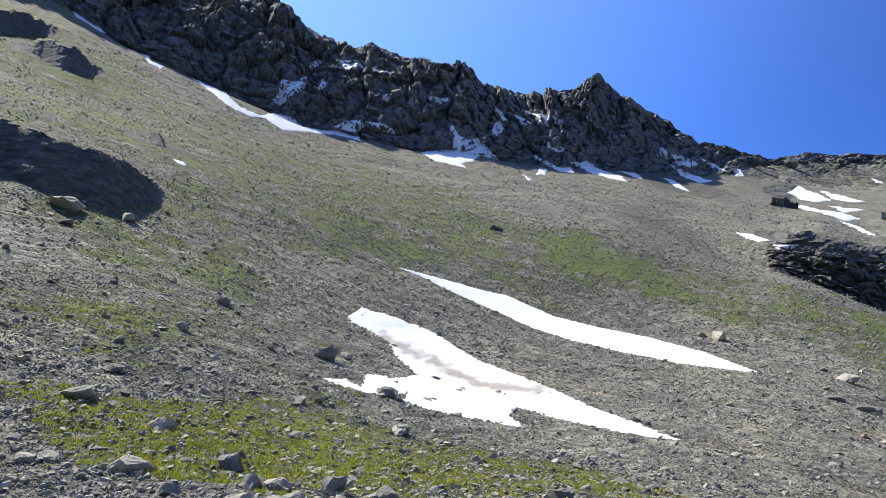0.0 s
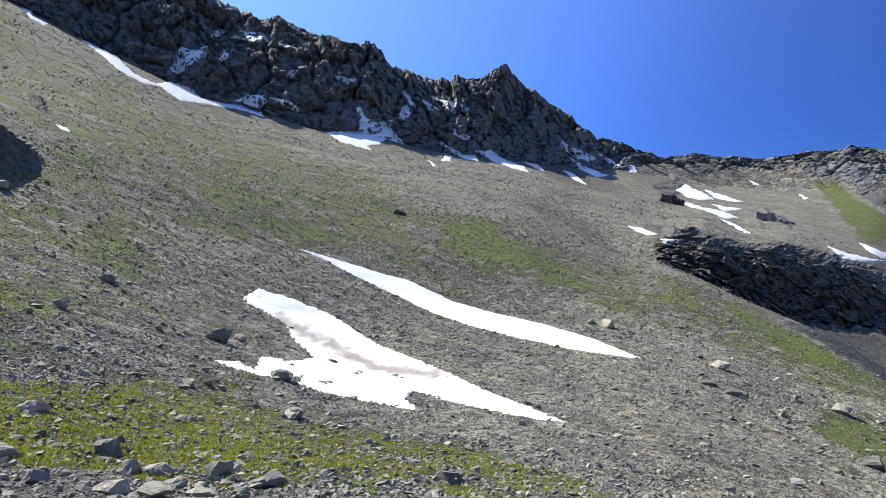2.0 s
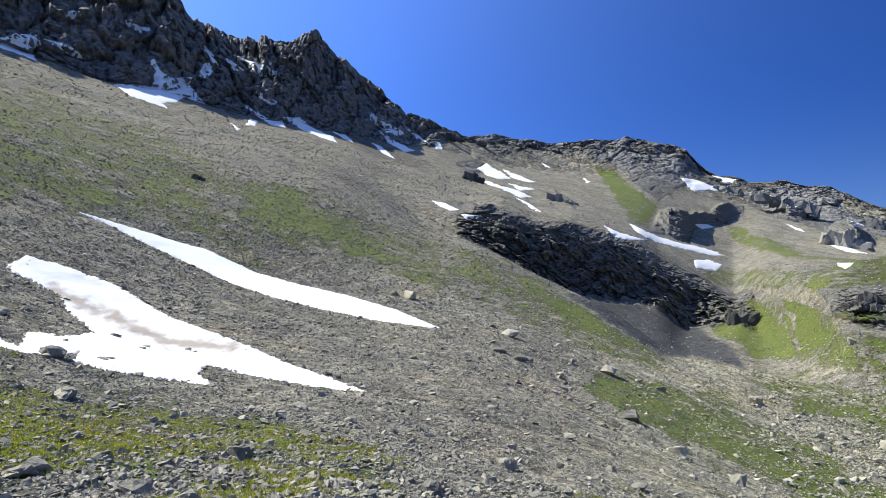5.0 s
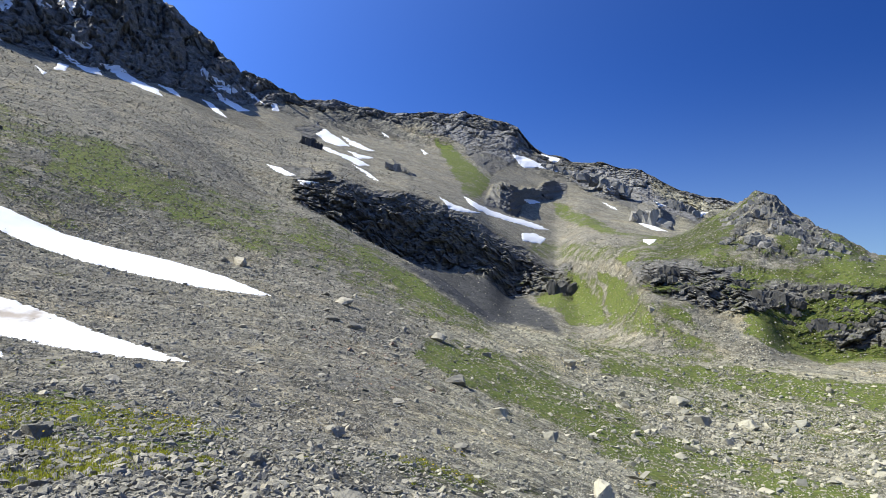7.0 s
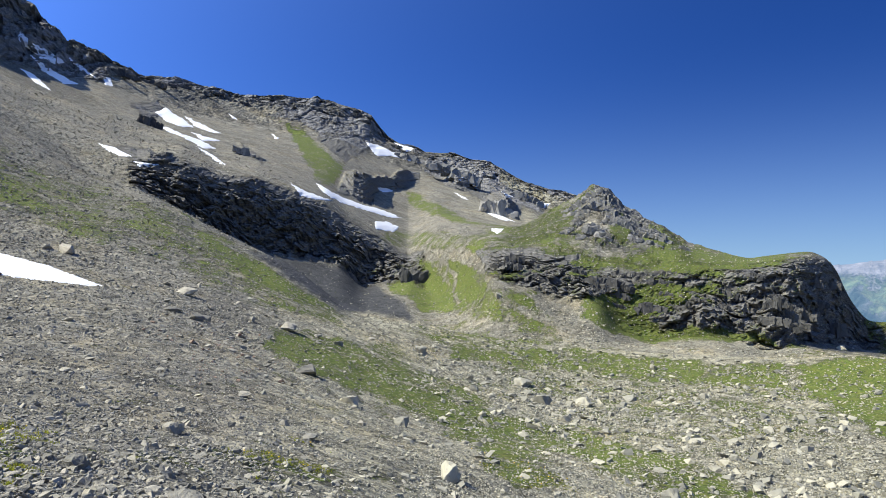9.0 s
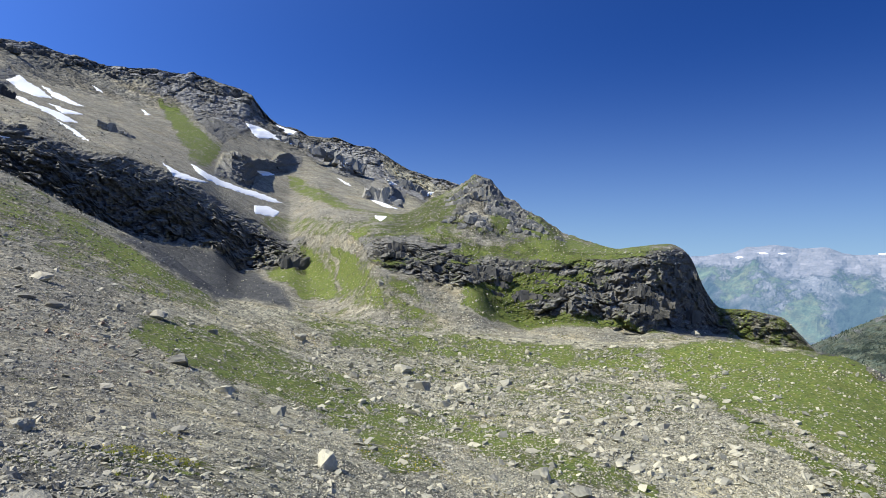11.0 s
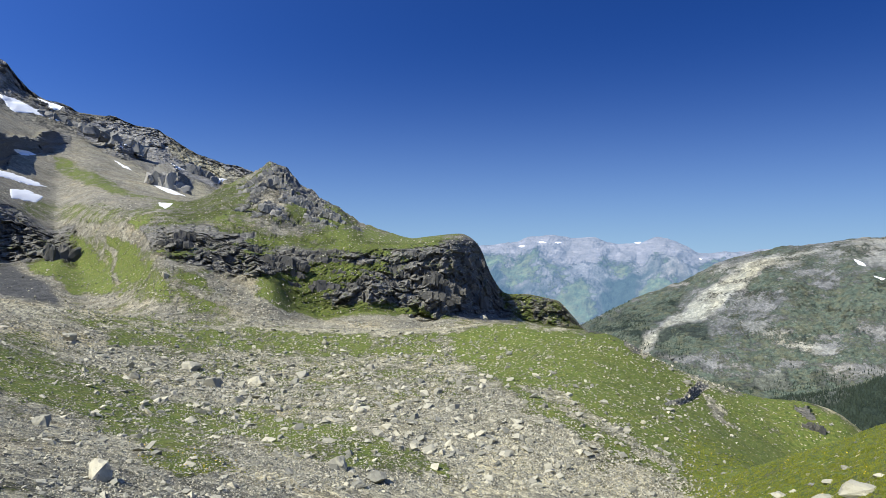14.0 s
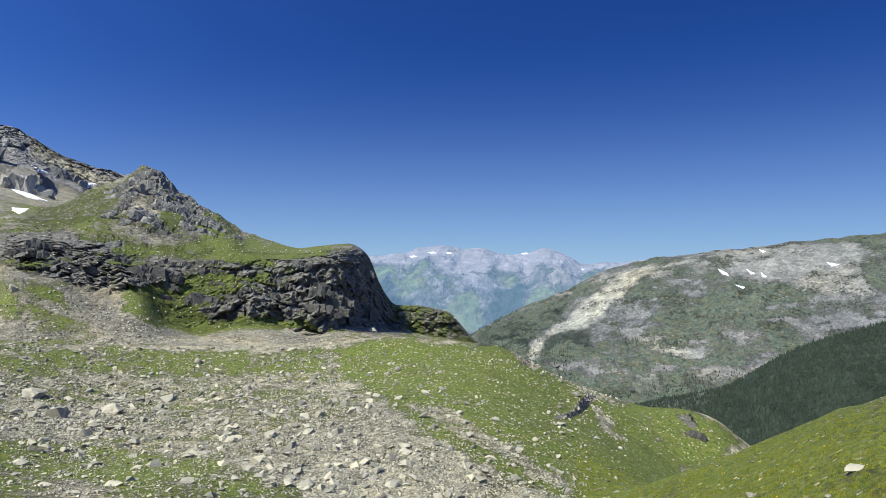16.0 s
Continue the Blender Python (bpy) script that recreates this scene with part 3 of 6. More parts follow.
# turf
wide = fbm(P0 * 0.06, 4)
turf = blob([(-10, -6.6, 22, 4.0, -0.16, 1.0), (-26, 2, 14, 5, -0.2, 0.62), (-24, 10, 12, 4.6, -0.5, 0.86), (2, 9.0, 14, 4.4, -0.42, 0.58), (-8, 14, 22, 5.0, -0.36, 0.5), (-26, 19, 12, 4, -0.4, 0.72), (-28, 17.5, 5, 1.6, -0.5, 0.5),
             (20, 6.4, 9, 1.8, -0.42, 0.8), (34, 0.9, 8, 2.0, -0.45, 0.85), (43, -4.8, 8, 1.7, -0.52, 0.92), (53, -10.6, 8, 1.6, -0.5, 0.95), (66, -14.6, 9, 1.6, -0.33, 0.85),
             (56, -5.2, 12, 1.2, -0.1, 0.7), (69, -7.1, 15, 1.1, 0.02, 0.95), (70, -10.2, 28, 3.8, -0.08, 0.64),
             (85, -7.4, 10, 2.0, -0.1, 0.95), (94, -10.0, 12, 3.2, -0.42, 1.1), (104, -12.5, 6, 2.4, -0.2, 1.0), (88, -13, 10, 1.2, -0.45, 0.7),
             (61.3, 5.2, 2.2, 0.9, 0.6, 1.0), (69, 3.2, 2, 1.0, -0.6, 0.55), (8, -8.8, 17, 2.2, -0.2, 0.9), (34, -14, 16, 2.4, -0.2, 0.6), (28, 8.9, 1.6, 0.5, -0.2, 0.7)], 0.8)
turf = np.maximum(turf, band(8.95, 10.6, 0.2) * sector(53, 90, 3) * np.clip(0.62 + 0.5 * wide, 0, 0.9))
turf = np.maximum(turf, band(7.6, 9.0, 0.3) * sector(54, 90, 2) * np.clip(0.42 + 1.1 * fbm(P0 * np.array([0.09, 0.09, 0.22]), 4), 0, 0.95))
turf = np.maximum(turf, band(1.6, 3.6, 0.4) * sector(97, 240, 4) * 1.0)
turf = np.maximum(turf, band(14.5, 17.5, 0.5) * 0.8)
turf = np.maximum(turf, band(17.5, 20.5, 0.5) * 0.85)
turf = np.maximum(turf, band(20.5, 21.9, 0.6) * 0.55)
bare = blob([(61.0, -2.8, 1.1, 2.3, -0.9, 1), (41, -0.4, 5.5, 1.3, -0.5, 1), (51.7, 0.3, 0.3, 2.2, -3.0, 0.5), (52.5, 3.4, 2, 0.6, 0, 0.5), (60, -5.9, 4, 0.4, 0, 0.5), (78, -6.0, 9, 0.4, 0.02, 0.6)], 0.5)
turf *= (1 - 0.6 * face) * (1 - bare) * (1 - 0.8 * sector(61.5, 73, 2) * band(9.35, 10.5, 0.2))
turf *= np.where(UG > 17.5, 0.55 + 0.55 * np.clip(0.5 + 1.4 * fbm(P0 / np.array([260.0, 260.0, 60.0]), 4), 0, 1.2), 1)
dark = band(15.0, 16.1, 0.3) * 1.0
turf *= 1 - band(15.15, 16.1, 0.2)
# pale stones on the flat and towards the valley
pale = np.clip(sector(40, 112, 14) * band(2.0, 6.6, 1.0) * 1.5 + 0.45 * sector(58, 90, 5) * band(6.2, 8.2, 0.6), 0, 1) * 0.62
pale = np.maximum(pale, sector(52, 66, 3) * band(11, 13, 0.6) * 0.2)
streak = blob([(112, 0.8, 5, 1.0, 0.05, 0.45), (103, -0.2, 4, 0.5, 0.2, 0.6), (104, -6, 3, 0.5, -0.3, 0.5)], 0.5)
pale = np.maximum(pale, streak)
turf *= 1 - 0.8 * streak



def inside(px, py, poly):
    hit = np.zeros(px.shape, bool)
    n = len(poly)
    for k in range(n):
        (x1, y1), (x2, y2) = poly[k], poly[(k + 1) % n]
        cross = ((y1 > py) != (y2 > py)) & (px < (x2 - x1) * (py - y1) / (y2 - y1 + 1e-12) + x1)
        hit ^= cross
    return hit


def edge_distance(px, py, poly):
    best = np.full(px.shape, 1e9)
    n = len(poly)
    for k in range(n):
        (x1, y1), (x2, y2) = poly[k], poly[(k + 1) % n]
        dx, dy = x2 - x1, y2 - y1
        s = np.clip(((px - x1) * dx + (py - y1) * dy) / (dx * dx + dy * dy + 1e-12), 0, 1)
        best = np.minimum(best, np.hypot(px - x1 - s * dx, py - y1 - s * dy))
    return best


def paint(field, value, outline, soft, warp):
    """Draws the cover towards a value inside an outline (bearing, height angle), with an uneven soft edge."""
    pts = [(outline[i], outline[i + 1]) for i in range(0, len(outline), 2)]
    a = np.where(AZG > 200, AZG - 360, AZG)
    lo, hi = np.min(pts, 0) - 2 * warp - soft, np.max(pts, 0) + 2 * warp + soft
    pick = (a > lo[0]) & (a < hi[0]) & (ELG > lo[1]) & (ELG < hi[1])
    x, y = a[pick], ELG[pick]
    q = np.stack([x * 0.55, y * 0.8, 0 * x + lo[0]], -1)
    x, y = x + 2.2 * warp * fbm(q, 4, 0.6), y + 1.1 * warp * fbm(q + 40, 4, 0.6)
    d = edge_distance(x, y, pts)
    d = np.where(inside(x, y, pts), d, -d)
    w = np.clip(0.5 + d / soft, 0, 1)
    field[pick] += w * (value - field[pick])


# thin turf high on the scree slope; weight raised to darken it like shade
paint(turf, 0.64, [-37.94, 25.67, -31.45, 25.18, -25.1, 21.19, -13.77, 17.56, 0.79, 14.63, 10.33, 10.2, 3.17, 8.21, -4.02, 8.2, -17.05, 9.69, -24.04, 12.32, -22.56, 15.09, -28.77, 16.86, -37.04, 17.72], 1.5, 1.5)
paint(turf, 0.7, [-28.25, 10.63, -22.39, 12.46, -17.08, 10.14, -14.2, 5.67, -21.94, 5.43, -26.88, 7.77], 1.0, 1.0)
# the turfed brow of the scree slope
paint(turf, 0.6, [8.36, 11.61, 12.61, 10.92, 17.68, 7.56, 20.97, 6.87, 24.82, 7.04, 26.6, 6.2, 31.17, 3.99, 35.38, 1.69, 39.65, -0.89, 42.98, -3, 39.66, -2.31, 34.93, -0.34, 31.21, 0.96, 27.57, 1.85, 21.89, 3.12, 17.76, 4.54, 12.75, 5.99, 8.52, 6.51], 1.0, 1.0)
paint(turf, 1.0, [31.17, 3.53, 35.39, 1.46, 39.65, -1.13, 42.5, -2.87, 39.66, -2.07, 34.93, 0.18, 31.65, 2.13], 0.5, 0.5)
paint(turf, 0.95, [8.39, 10.83, 11.9, 10.24, 15.7, 8.07, 21.01, 4.88, 18.14, 5.2, 12.71, 7.43, 8.47, 8.28], 0.8, 0.8)
# turf down to the boulder field
paint(turf, 0.9, [35.9, -3.95, 40.61, -4.19, 44.87, -5.8, 48.61, -7.59, 51.83, -9.76, 54.53, -11.85, 58.45, -14.15, 62.6, -16.41, 57.55, -16.89, 53.17, -13.85, 49.53, -11.39, 44.87, -9.92, 41.1, -8.35, 37.8, -6.28], 0.9, 0.9)
paint(turf, 0.25, [29.41, -0.91, 34.95, -2.22, 40.61, -3.34, 46.28, -3.45, 48.16, -4.6, 44.87, -5.33, 39.67, -4.19, 34.03, -3.48], 0.5, 0.6)
# the green gully
paint(turf, 0.7, [46.28, -1.34, 51.87, -2.7, 58.56, -4.39, 59.85, -4.36, 53.72, 0.57, 51.89, 1.5, 46.28, 1.02], 0.6, 0.6)
paint(turf, 1.2, [44.39, 0.45, 45.81, 1.5, 48.64, 1.88, 50.27, 0.56, 51.87, -2.23, 51.41, -2.79, 49.09, -2.82, 47.22, -1.33, 46.05, -0.49], 0.4, 0.4)
paint(turf, 1.15, [51.2, 1.73, 53.26, 0.57, 53.93, -1.52, 52.1, -2, 51.42, -0.37], 0.4, 0.4)
paint(turf, 0.25, [49.81, 2.21, 51.2, 1.03, 51.87, -2, 52.15, -2, 51.61, 0.56, 50.74, 2.2], 0.2, 0.3)
# bench above the gully
paint(turf, 0.62, [42.48, 4.34, 45.34, 3.63, 47.23, 4.24, 51.9, 3.93, 55.55, 3.57, 53.73, 2.43, 50.04, 2.44, 47.23, 2.45, 45.34, 2.68], 0.4, 0.5)
paint(pale, 0.15, [46.76, 3.63, 51.9, 3.37, 52.35, 1.5, 50.04, 1.97, 47.23, 2.45], 0.4, 0.5)
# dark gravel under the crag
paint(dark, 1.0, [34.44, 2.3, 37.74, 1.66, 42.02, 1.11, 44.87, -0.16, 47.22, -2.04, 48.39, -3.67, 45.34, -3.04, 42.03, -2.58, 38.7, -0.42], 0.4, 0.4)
paint(turf, 0.0, [34.44, 2.3, 37.74, 1.66, 42.02, 1.11, 44.87, -0.16, 47.22, -2.04, 48.39, -3.67, 45.34, -3.04, 42.03, -2.58, 38.7, -0.42], 0.3, 0.4)
# turf in the bowl
paint(turf, 0.85, [37.18, 12.97, 39.58, 11.62, 42.23, 9.3, 41.76, 7.75, 40.56, 7.74, 39.12, 9.28, 38.06, 11.14], 0.45, 0.5)
paint(turf, 0.8, [47.47, 7.4, 50.06, 6.34, 52.37, 5.14, 53.74, 4.52, 51.91, 4.54, 49.12, 5.65, 47.71, 6.46], 0.3, 0.4)
# rock steps of the bowl
paint(bed, 0.62, [37.17, 14.34, 40.53, 13.94, 44.86, 13.02, 47.24, 11.14, 44.86, 11.31, 43.42, 10.01, 41.99, 9.54, 39.58, 11.86], 0.5, 0.6)
paint(bed, 0.8, [50.07, 9.93, 53.32, 9.85, 55.15, 9.56, 55.58, 7.94, 56.92, 6.53, 56.9, 5.39, 54.67, 6.12, 52.85, 8.02, 51.23, 8.05], 0.4, 0.5)
paint(bed, 0.8, [25.81, 13.38, 27.83, 13.73, 28.29, 13.08, 27.4, 11.91, 27.51, 11.24, 26.5, 12.31], 0.3, 0.3)
paint(bed, 0.85, [26.1, 9.59, 27.44, 9.88, 29.26, 9.27, 28.36, 9.01, 26.33, 9.06], 0.3, 0.3)
paint(bed, 0.6, [33.88, 11.04, 35.31, 10.16, 36.03, 9, 34.36, 9.9], 0.3, 0.3)
paint(pale, 0.5, [56.03, 7.93, 59.56, 6.9, 59.98, 5.99, 57.34, 4.92, 56.47, 6.54], 0.4, 0.4)
# the rock band: ledges of turf and rock, talus below
paint(turf, 0.9, [53, 2.63, 55.51, 3.12, 60.51, 2.18, 66.34, 1.83, 69.86, 2.33, 79.56, 2.19, 75.35, 0.98, 69.88, 0.26, 66.35, 1.15, 60.13, 1, 54.44, 1.64], 0.4, 0.6)
paint(turf, 1.1, [62.17, -1.09, 68.55, -0.34, 73.51, -0.33, 70.79, -1.35, 69.45, -2.36, 67.26, -3.15, 68.14, -4.16, 66.41, -4.94, 63.44, -3.98, 62.4, -3.29], 0.4, 0.5)
paint(turf, 1.0, [68.14, -4.07, 73.53, -3.78, 76.31, -4.64, 73.54, -5.08, 68.15, -5.2, 66.41, -4.85], 0.3, 0.4)
paint(turf, 0.85, [75.35, 0.04, 77.69, -0.42, 77.23, -2.78, 75.36, -1.36], 0.3, 0.4)
paint(bed, 1.0, [53.71, 2.24, 55.51, 2.71, 58.15, 2.56, 60.52, 1.75, 62.13, 1.99, 61.73, 1.33, 60.13, 0.87, 59.74, 0.22, 58.56, 0.43, 56.28, 0.62, 54.45, 1.02], 0.35, 0.5)
paint(turf, 0.1, [53.71, 2.24, 55.51, 2.71, 58.15, 2.56, 60.52, 1.75, 62.13, 1.99, 61.73, 1.33, 60.13, 0.87, 59.74, 0.22, 58.56, 0.43, 56.28, 0.62, 54.45, 1.02], 0.35, 0.5)
paint(bed, 1.0, [56.29, 0.2, 60.53, 0.35, 62.16, 0.01, 66.36, 0.25, 66.37, -0.52, 64.25, -1.33, 60.56, -1.61, 58.97, -1.16], 0.3, 0.5)
paint(turf, 0.1, [56.29, 0.2, 60.53, 0.35, 62.16, 0.01, 66.36, 0.25, 66.37, -0.52, 64.25, -1.33, 60.56, -1.61, 58.97, -1.16], 0.3, 0.5)
paint(bed, 1.0, [69.89, -0.89, 73.52, -1.59, 75.35, 0.04, 77.21, 1.09, 80.04, 1.95, 81.09, 0.06, 82.19, -3.25, 83.38, -5.37, 77.71, -5.03, 73.53, -3.78, 69.91, -3.74, 67.7, -3.39, 69.01, -2.72, 72.6, -1.92], 0.35, 0.5)
paint(turf, 0.12, [69.89, -0.89, 73.52, -1.59, 75.35, 0.04, 77.21, 1.09, 80.04, 1.95, 81.09, 0.06, 82.19, -3.25, 83.38, -5.37, 77.71, -5.03, 73.53, -3.78, 69.91, -3.74, 67.7, -3.39, 69.01, -2.72, 72.6, -1.92], 0.35, 0.5)
paint(turf, 0.1, [57.63, -1.28, 59.36, -1.16, 60.96, -1.65, 62.32, -3.29, 63.44, -3.98, 67.28, -5.32, 70.81, -4.8, 77.25, -5.12, 77.25, -6.05, 73.55, -6.36, 67.29, -5.95, 62.21, -4.91, 60.19, -3.98, 58.99, -2.36], 0.3, 0.4)
paint(bed, 0.0, [57.63, -1.28, 59.36, -1.16, 60.96, -1.65, 62.32, -3.29, 63.44, -3.98, 67.28, -5.32, 70.81, -4.8, 77.25, -5.12, 77.25, -6.05, 73.55, -6.36, 67.29, -5.95, 62.21, -4.91, 60.19, -3.98, 58.99, -2.36], 0.3, 0.4)
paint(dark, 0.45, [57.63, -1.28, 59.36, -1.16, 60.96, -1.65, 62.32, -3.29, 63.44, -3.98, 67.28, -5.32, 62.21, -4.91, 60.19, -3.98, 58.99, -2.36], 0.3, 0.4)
# the flat and the green knoll
paint(turf, 0.92, [51.08, -5.57, 54.54, -5.56, 62.22, -5.69, 70.83, -6.31, 77.25, -6.28, 77.26, -7.89, 68.62, -8.13, 62.24, -7.42, 54.56, -6.66, 51.1, -6.75], 0.4, 0.6)
paint(turf, 0.95, [47.93, -8.75, 54.62, -10.79, 62.3, -12.3, 69.99, -13.46, 75.45, -15.43, 79.65, -17.69, 70.92, -16.91, 62.32, -14.16, 54.64, -12.17, 47.95, -10.23], 0.6, 0.7)
paint(turf, 1.15, [77.25, -6.28, 82.91, -5.7, 92.33, -6.22, 94.17, -8.24, 99.56, -10.27, 106.32, -10.48, 108.88, -12.33, 102.12, -16.25, 96.42, -16.89, 89.53, -14.63, 84.82, -11.59, 80.08, -8.84], 0.6, 0.7)
paint(turf, 0.5, [83.87, -10.14, 87.18, -10.66, 91.86, -13.24, 96.87, -16.03, 95.52, -16.44, 90.93, -13.93, 84.81, -11.04], 0.3, 0.5)
paint(turf, 0.45, [98.23, -10.33, 99.99, -11.34, 100.85, -13, 99.55, -12.44], 0.3, 0.4)
# across the valley: a pale slide, woods, bare tops
paint(pale, 1.0, [103.49, 0.11, 102.64, -0.79, 100.03, -3.09, 98.26, -4.49, 96, -5.45, 93.71, -7.8, 93.25, -7.26, 95.09, -5.47, 96.91, -3.97, 99.6, -1.64, 102.21, -0.26], 0.3, 0.3)
paint(turf, 0.0, [103.7, 0.2, 102.64, -0.88, 100.03, -3.18, 98.26, -4.58, 96, -5.55, 93.71, -7.89, 93.25, -7.26, 95.09, -5.38, 96.91, -3.88, 99.6, -1.55, 102.21, -0.16], 0.3, 0.3)
paint(dark, 1.0, [88.59, -6.13, 92.33, -4.22, 96.92, -2.68, 96.01, -4.08, 94.18, -5.58, 93.48, -7.25, 91.86, -6.92], 0.3, 0.5)
paint(dark, 0.9, [94.63, -6.17, 97.81, -4.59, 99.14, -5.38, 98.91, -6.83, 96.45, -7.95, 95.09, -7.76], 0.4, 0.5)
paint(dark, 0.7, [99.56, -9.83, 105.11, -7.79, 108.32, -9.28, 107.12, -10.63, 102.15, -10.99], 0.4, 0.6)
paint(turf, 0.25, [108.41, 1.63, 118.15, 1.9, 118.1, -2.03, 114.01, -1.44, 111.08, -1.15, 109.56, -0.74], 0.5, 0.6)
paint(pale, 0.3, [108.41, 1.63, 118.15, 1.9, 118.1, -2.03, 114.01, -1.44, 111.08, -1.15, 109.56, -0.74], 0.5, 0.6)
paint(pale, 0.9, [101.52, -9.81, 102.59, -8.79, 103.65, -8.3, 104.48, -9.64], 0.3, 0.4)
paint(turf, 0.2, [101.52, -9.81, 102.59, -8.79, 103.65, -8.3, 104.48, -9.64], 0.3, 0.4)
# flanks of the pointed peak
paint(turf, 0.68, [55.14, 3.11, 58.89, 5.37, 62.08, 6.7, 62.98, 7.53, 62.99, 6.74, 60.48, 4.58, 58.53, 2.79], 0.35, 0.4)
paint(bed, 0.45, [55.14, 3.11, 58.89, 5.37, 62.08, 6.7, 62.98, 7.53, 62.99, 6.74, 60.48, 4.58, 58.53, 2.79], 0.35, 0.4)
paint(turf, 0.8, [64.27, 3.82, 65.23, 5.64, 66.54, 3.87, 65.47, 2.95], 0.35, 0.4)
paint(bed, 0.3, [64.27, 3.82, 65.23, 5.64, 66.54, 3.87, 65.47, 2.95], 0.35, 0.4)
paint(turf, 0.75, [66.76, 3.43, 67.62, 4.49, 70.75, 2.58, 68.08, 2.54], 0.35, 0.4)
# turf breaks up into cushions
near_land = np.clip((11.5 - UG) / 0.5, 0, 1) * np.clip(turf * 4, 0, 1)
turf *= (1 - 0.85 * cliff_face) * (1 - 0.85 * dark_crag)
turf += near_land * (0.42 * fbm(P0 * 0.45, 4, 0.6) + 0.3 * fbm(P0 * 0.09 + 7, 3) - 0.13)
# strata and woods across the valley, woods and meadows of the far range
strata_far = fbm(P0 / np.array([170.0, 170.0, 13.0]) + np.array([0, 0, 1.0]) * (P0[..., :1] * 0.002), 4, 0.6)
turf -= band(18.1, 19.3, 0.3) * np.clip(strata_far * 2.4 - 0.25, 0, 0.7)
far_noise = fbm(P0 / 420.0, 4, 0.6)
bed = np.where(UG > 20.4, np.clip((UG - 21.56) * 5 + 1.6 * far_noise, 0, 1), bed)
turf = np.where(UG > 20.4, np.clip(0.75 + 1.6 * fbm(P0 / 300.0 + 5, 4), 0, 1) * (1 - bed), turf)
dark = np.where(UG > 20.4, np.clip(4 * fbm(P0 / 350.0 + 11, 4) + (21.66 - UG) * 2.2, 0, 1) * (1 - bed), dark)
turf = np.where(UG > 20.4, turf * (1 - dark), turf)

# relief
unev = np.interp(ROW_U, range(K), [l[3] for l in LINES])[:, None]
dz = unev * GR * (soft_noise * 1.4 + 0.7 * fbm(polar * 2.6, 3) * (UG < 8.5))
wave = np.interp(ROW_U, [0, 8, 9, 11, 13, 15, 19, 22, 23], [3, 17, 17, 30, 62, 60, 210, 330, 330])[:, None]
amp = np.interp(ROW_U, [0, 7, 8, 9, 10, 12, 13, 15, 19, 21, 23], [0.3, 1.2, 5.5, 3.6, 5, 6, 22, 12, 60, 150, 150])[:, None]
crest = np.ones(NR)
for k in (6, 9, 10, 13, 16, 19, 22):
    least_here = 0.1 if k == 13 else 0.28
    crest = np.minimum(crest, least_here + (1 - least_here) * np.clip(np.abs(ROW_U - k) / 0.35, 0, 1))
crest = crest[:, None]
q = P0 / wave[..., None]
q = q + 0.35 * np.stack([perlin(q * 0.7), perlin(q * 0.7 + 31), perlin(q * 0.7 + 57)], -1)
rocky = np.clip(1.2 * np.maximum.reduce([face, ridge_rim * 0.6, dark_crag, shelf_crag * 0.8, small_crags * sector(58, 74, 2), small_crags * 0.45 * sector(44, 58, 2), 0.3 * cliff_face, 0.55 * bed * band(9.2, 13, 0.3) * sector(24, 63, 2)]), 0, 1)
rocky *= 1 - 0.8 * np.clip(turf, 0, 1) * sector(50, 92, 2) * band(7.5, 10.6, 0.4)
far_rug = band(16.5, 23, 0.6)
rough_land = (rocky > 0.01) | (far_rug > 0.01)
rug, strata = np.full((NR, NC), 0.4), np.zeros((NR, NC))
qr = q[rough_land]
rug[rough_land] = fbm(qr, 5, 0.52, ridged=True)
strata[rough_land] = fbm(qr * np.array([1.2, 1.2, 3.4]) + 0.6 * qr[:, ::-1], 4, 0.55) * np.where(UG[rough_land] > 11.5, 0.5, 1.0)
tooth = fbm(P0 / 10.0, 5, 0.6) * 1.7 * band(12.6, 13.4, 0.4) * (sector(-60, 24, 4) + 0.35 * sector(24, 62, 4)) + fbm(P0 / 5.0, 4, 0.65) * 2.2 * band(9.6, 10.3, 0.3) * sector(58, 73, 2)
dz = dz + tooth + 9.0 * fbm(P0 / 45.0, 4, 0.6) * band(18.5, 19.3, 0.3)
dz = dz + amp * crest * (rocky * (0.55 * (rug - 0.4) + 0.25 * strata) + far_rug * 0.45 * (rug - 0.4))
# joints: blocks of three sizes, flattened along the tilted beds
joint = np.zeros((NR, NC))
pick = (rocky > 0.03) & (UG < 14) & (AZG < 131)
tilt = np.array(Matrix.Rotation(0.3, 3, "X") @ Matrix.Rotation(-0.22, 3, "Y"))
pb = (P0[pick] + 0.06 * wave[np.nonzero(pick)[0]] * np.stack([strata[pick], rug[pick], 0 * rug[pick]], -1)) @ tilt.T * np.array([1.0, 1.0, 1.7])
for share, part_of in ((0.5, 0.42), (0.3, 0.17), (0.2, 0.075)):
    stepped, gap = blocks(pb / (wave[np.nonzero(pick)[0]] * part_of))
    joint[pick] += share * (stepped - 0.5 * np.clip(1 - gap / 0.12, 0, 1))
dr = -amp * np.minimum(crest + 0.2, 1) * rocky * (0.4 * (rug - 0.3) + 0.3 * strata + 1.5 * joint)
RD = np.maximum(GR + dr, 0.5)
VX, VY, VZ = RD * sin_a, RD * cos_a, GZ + dz
EL = np.degrees(np.arctan2(VZ, RD))


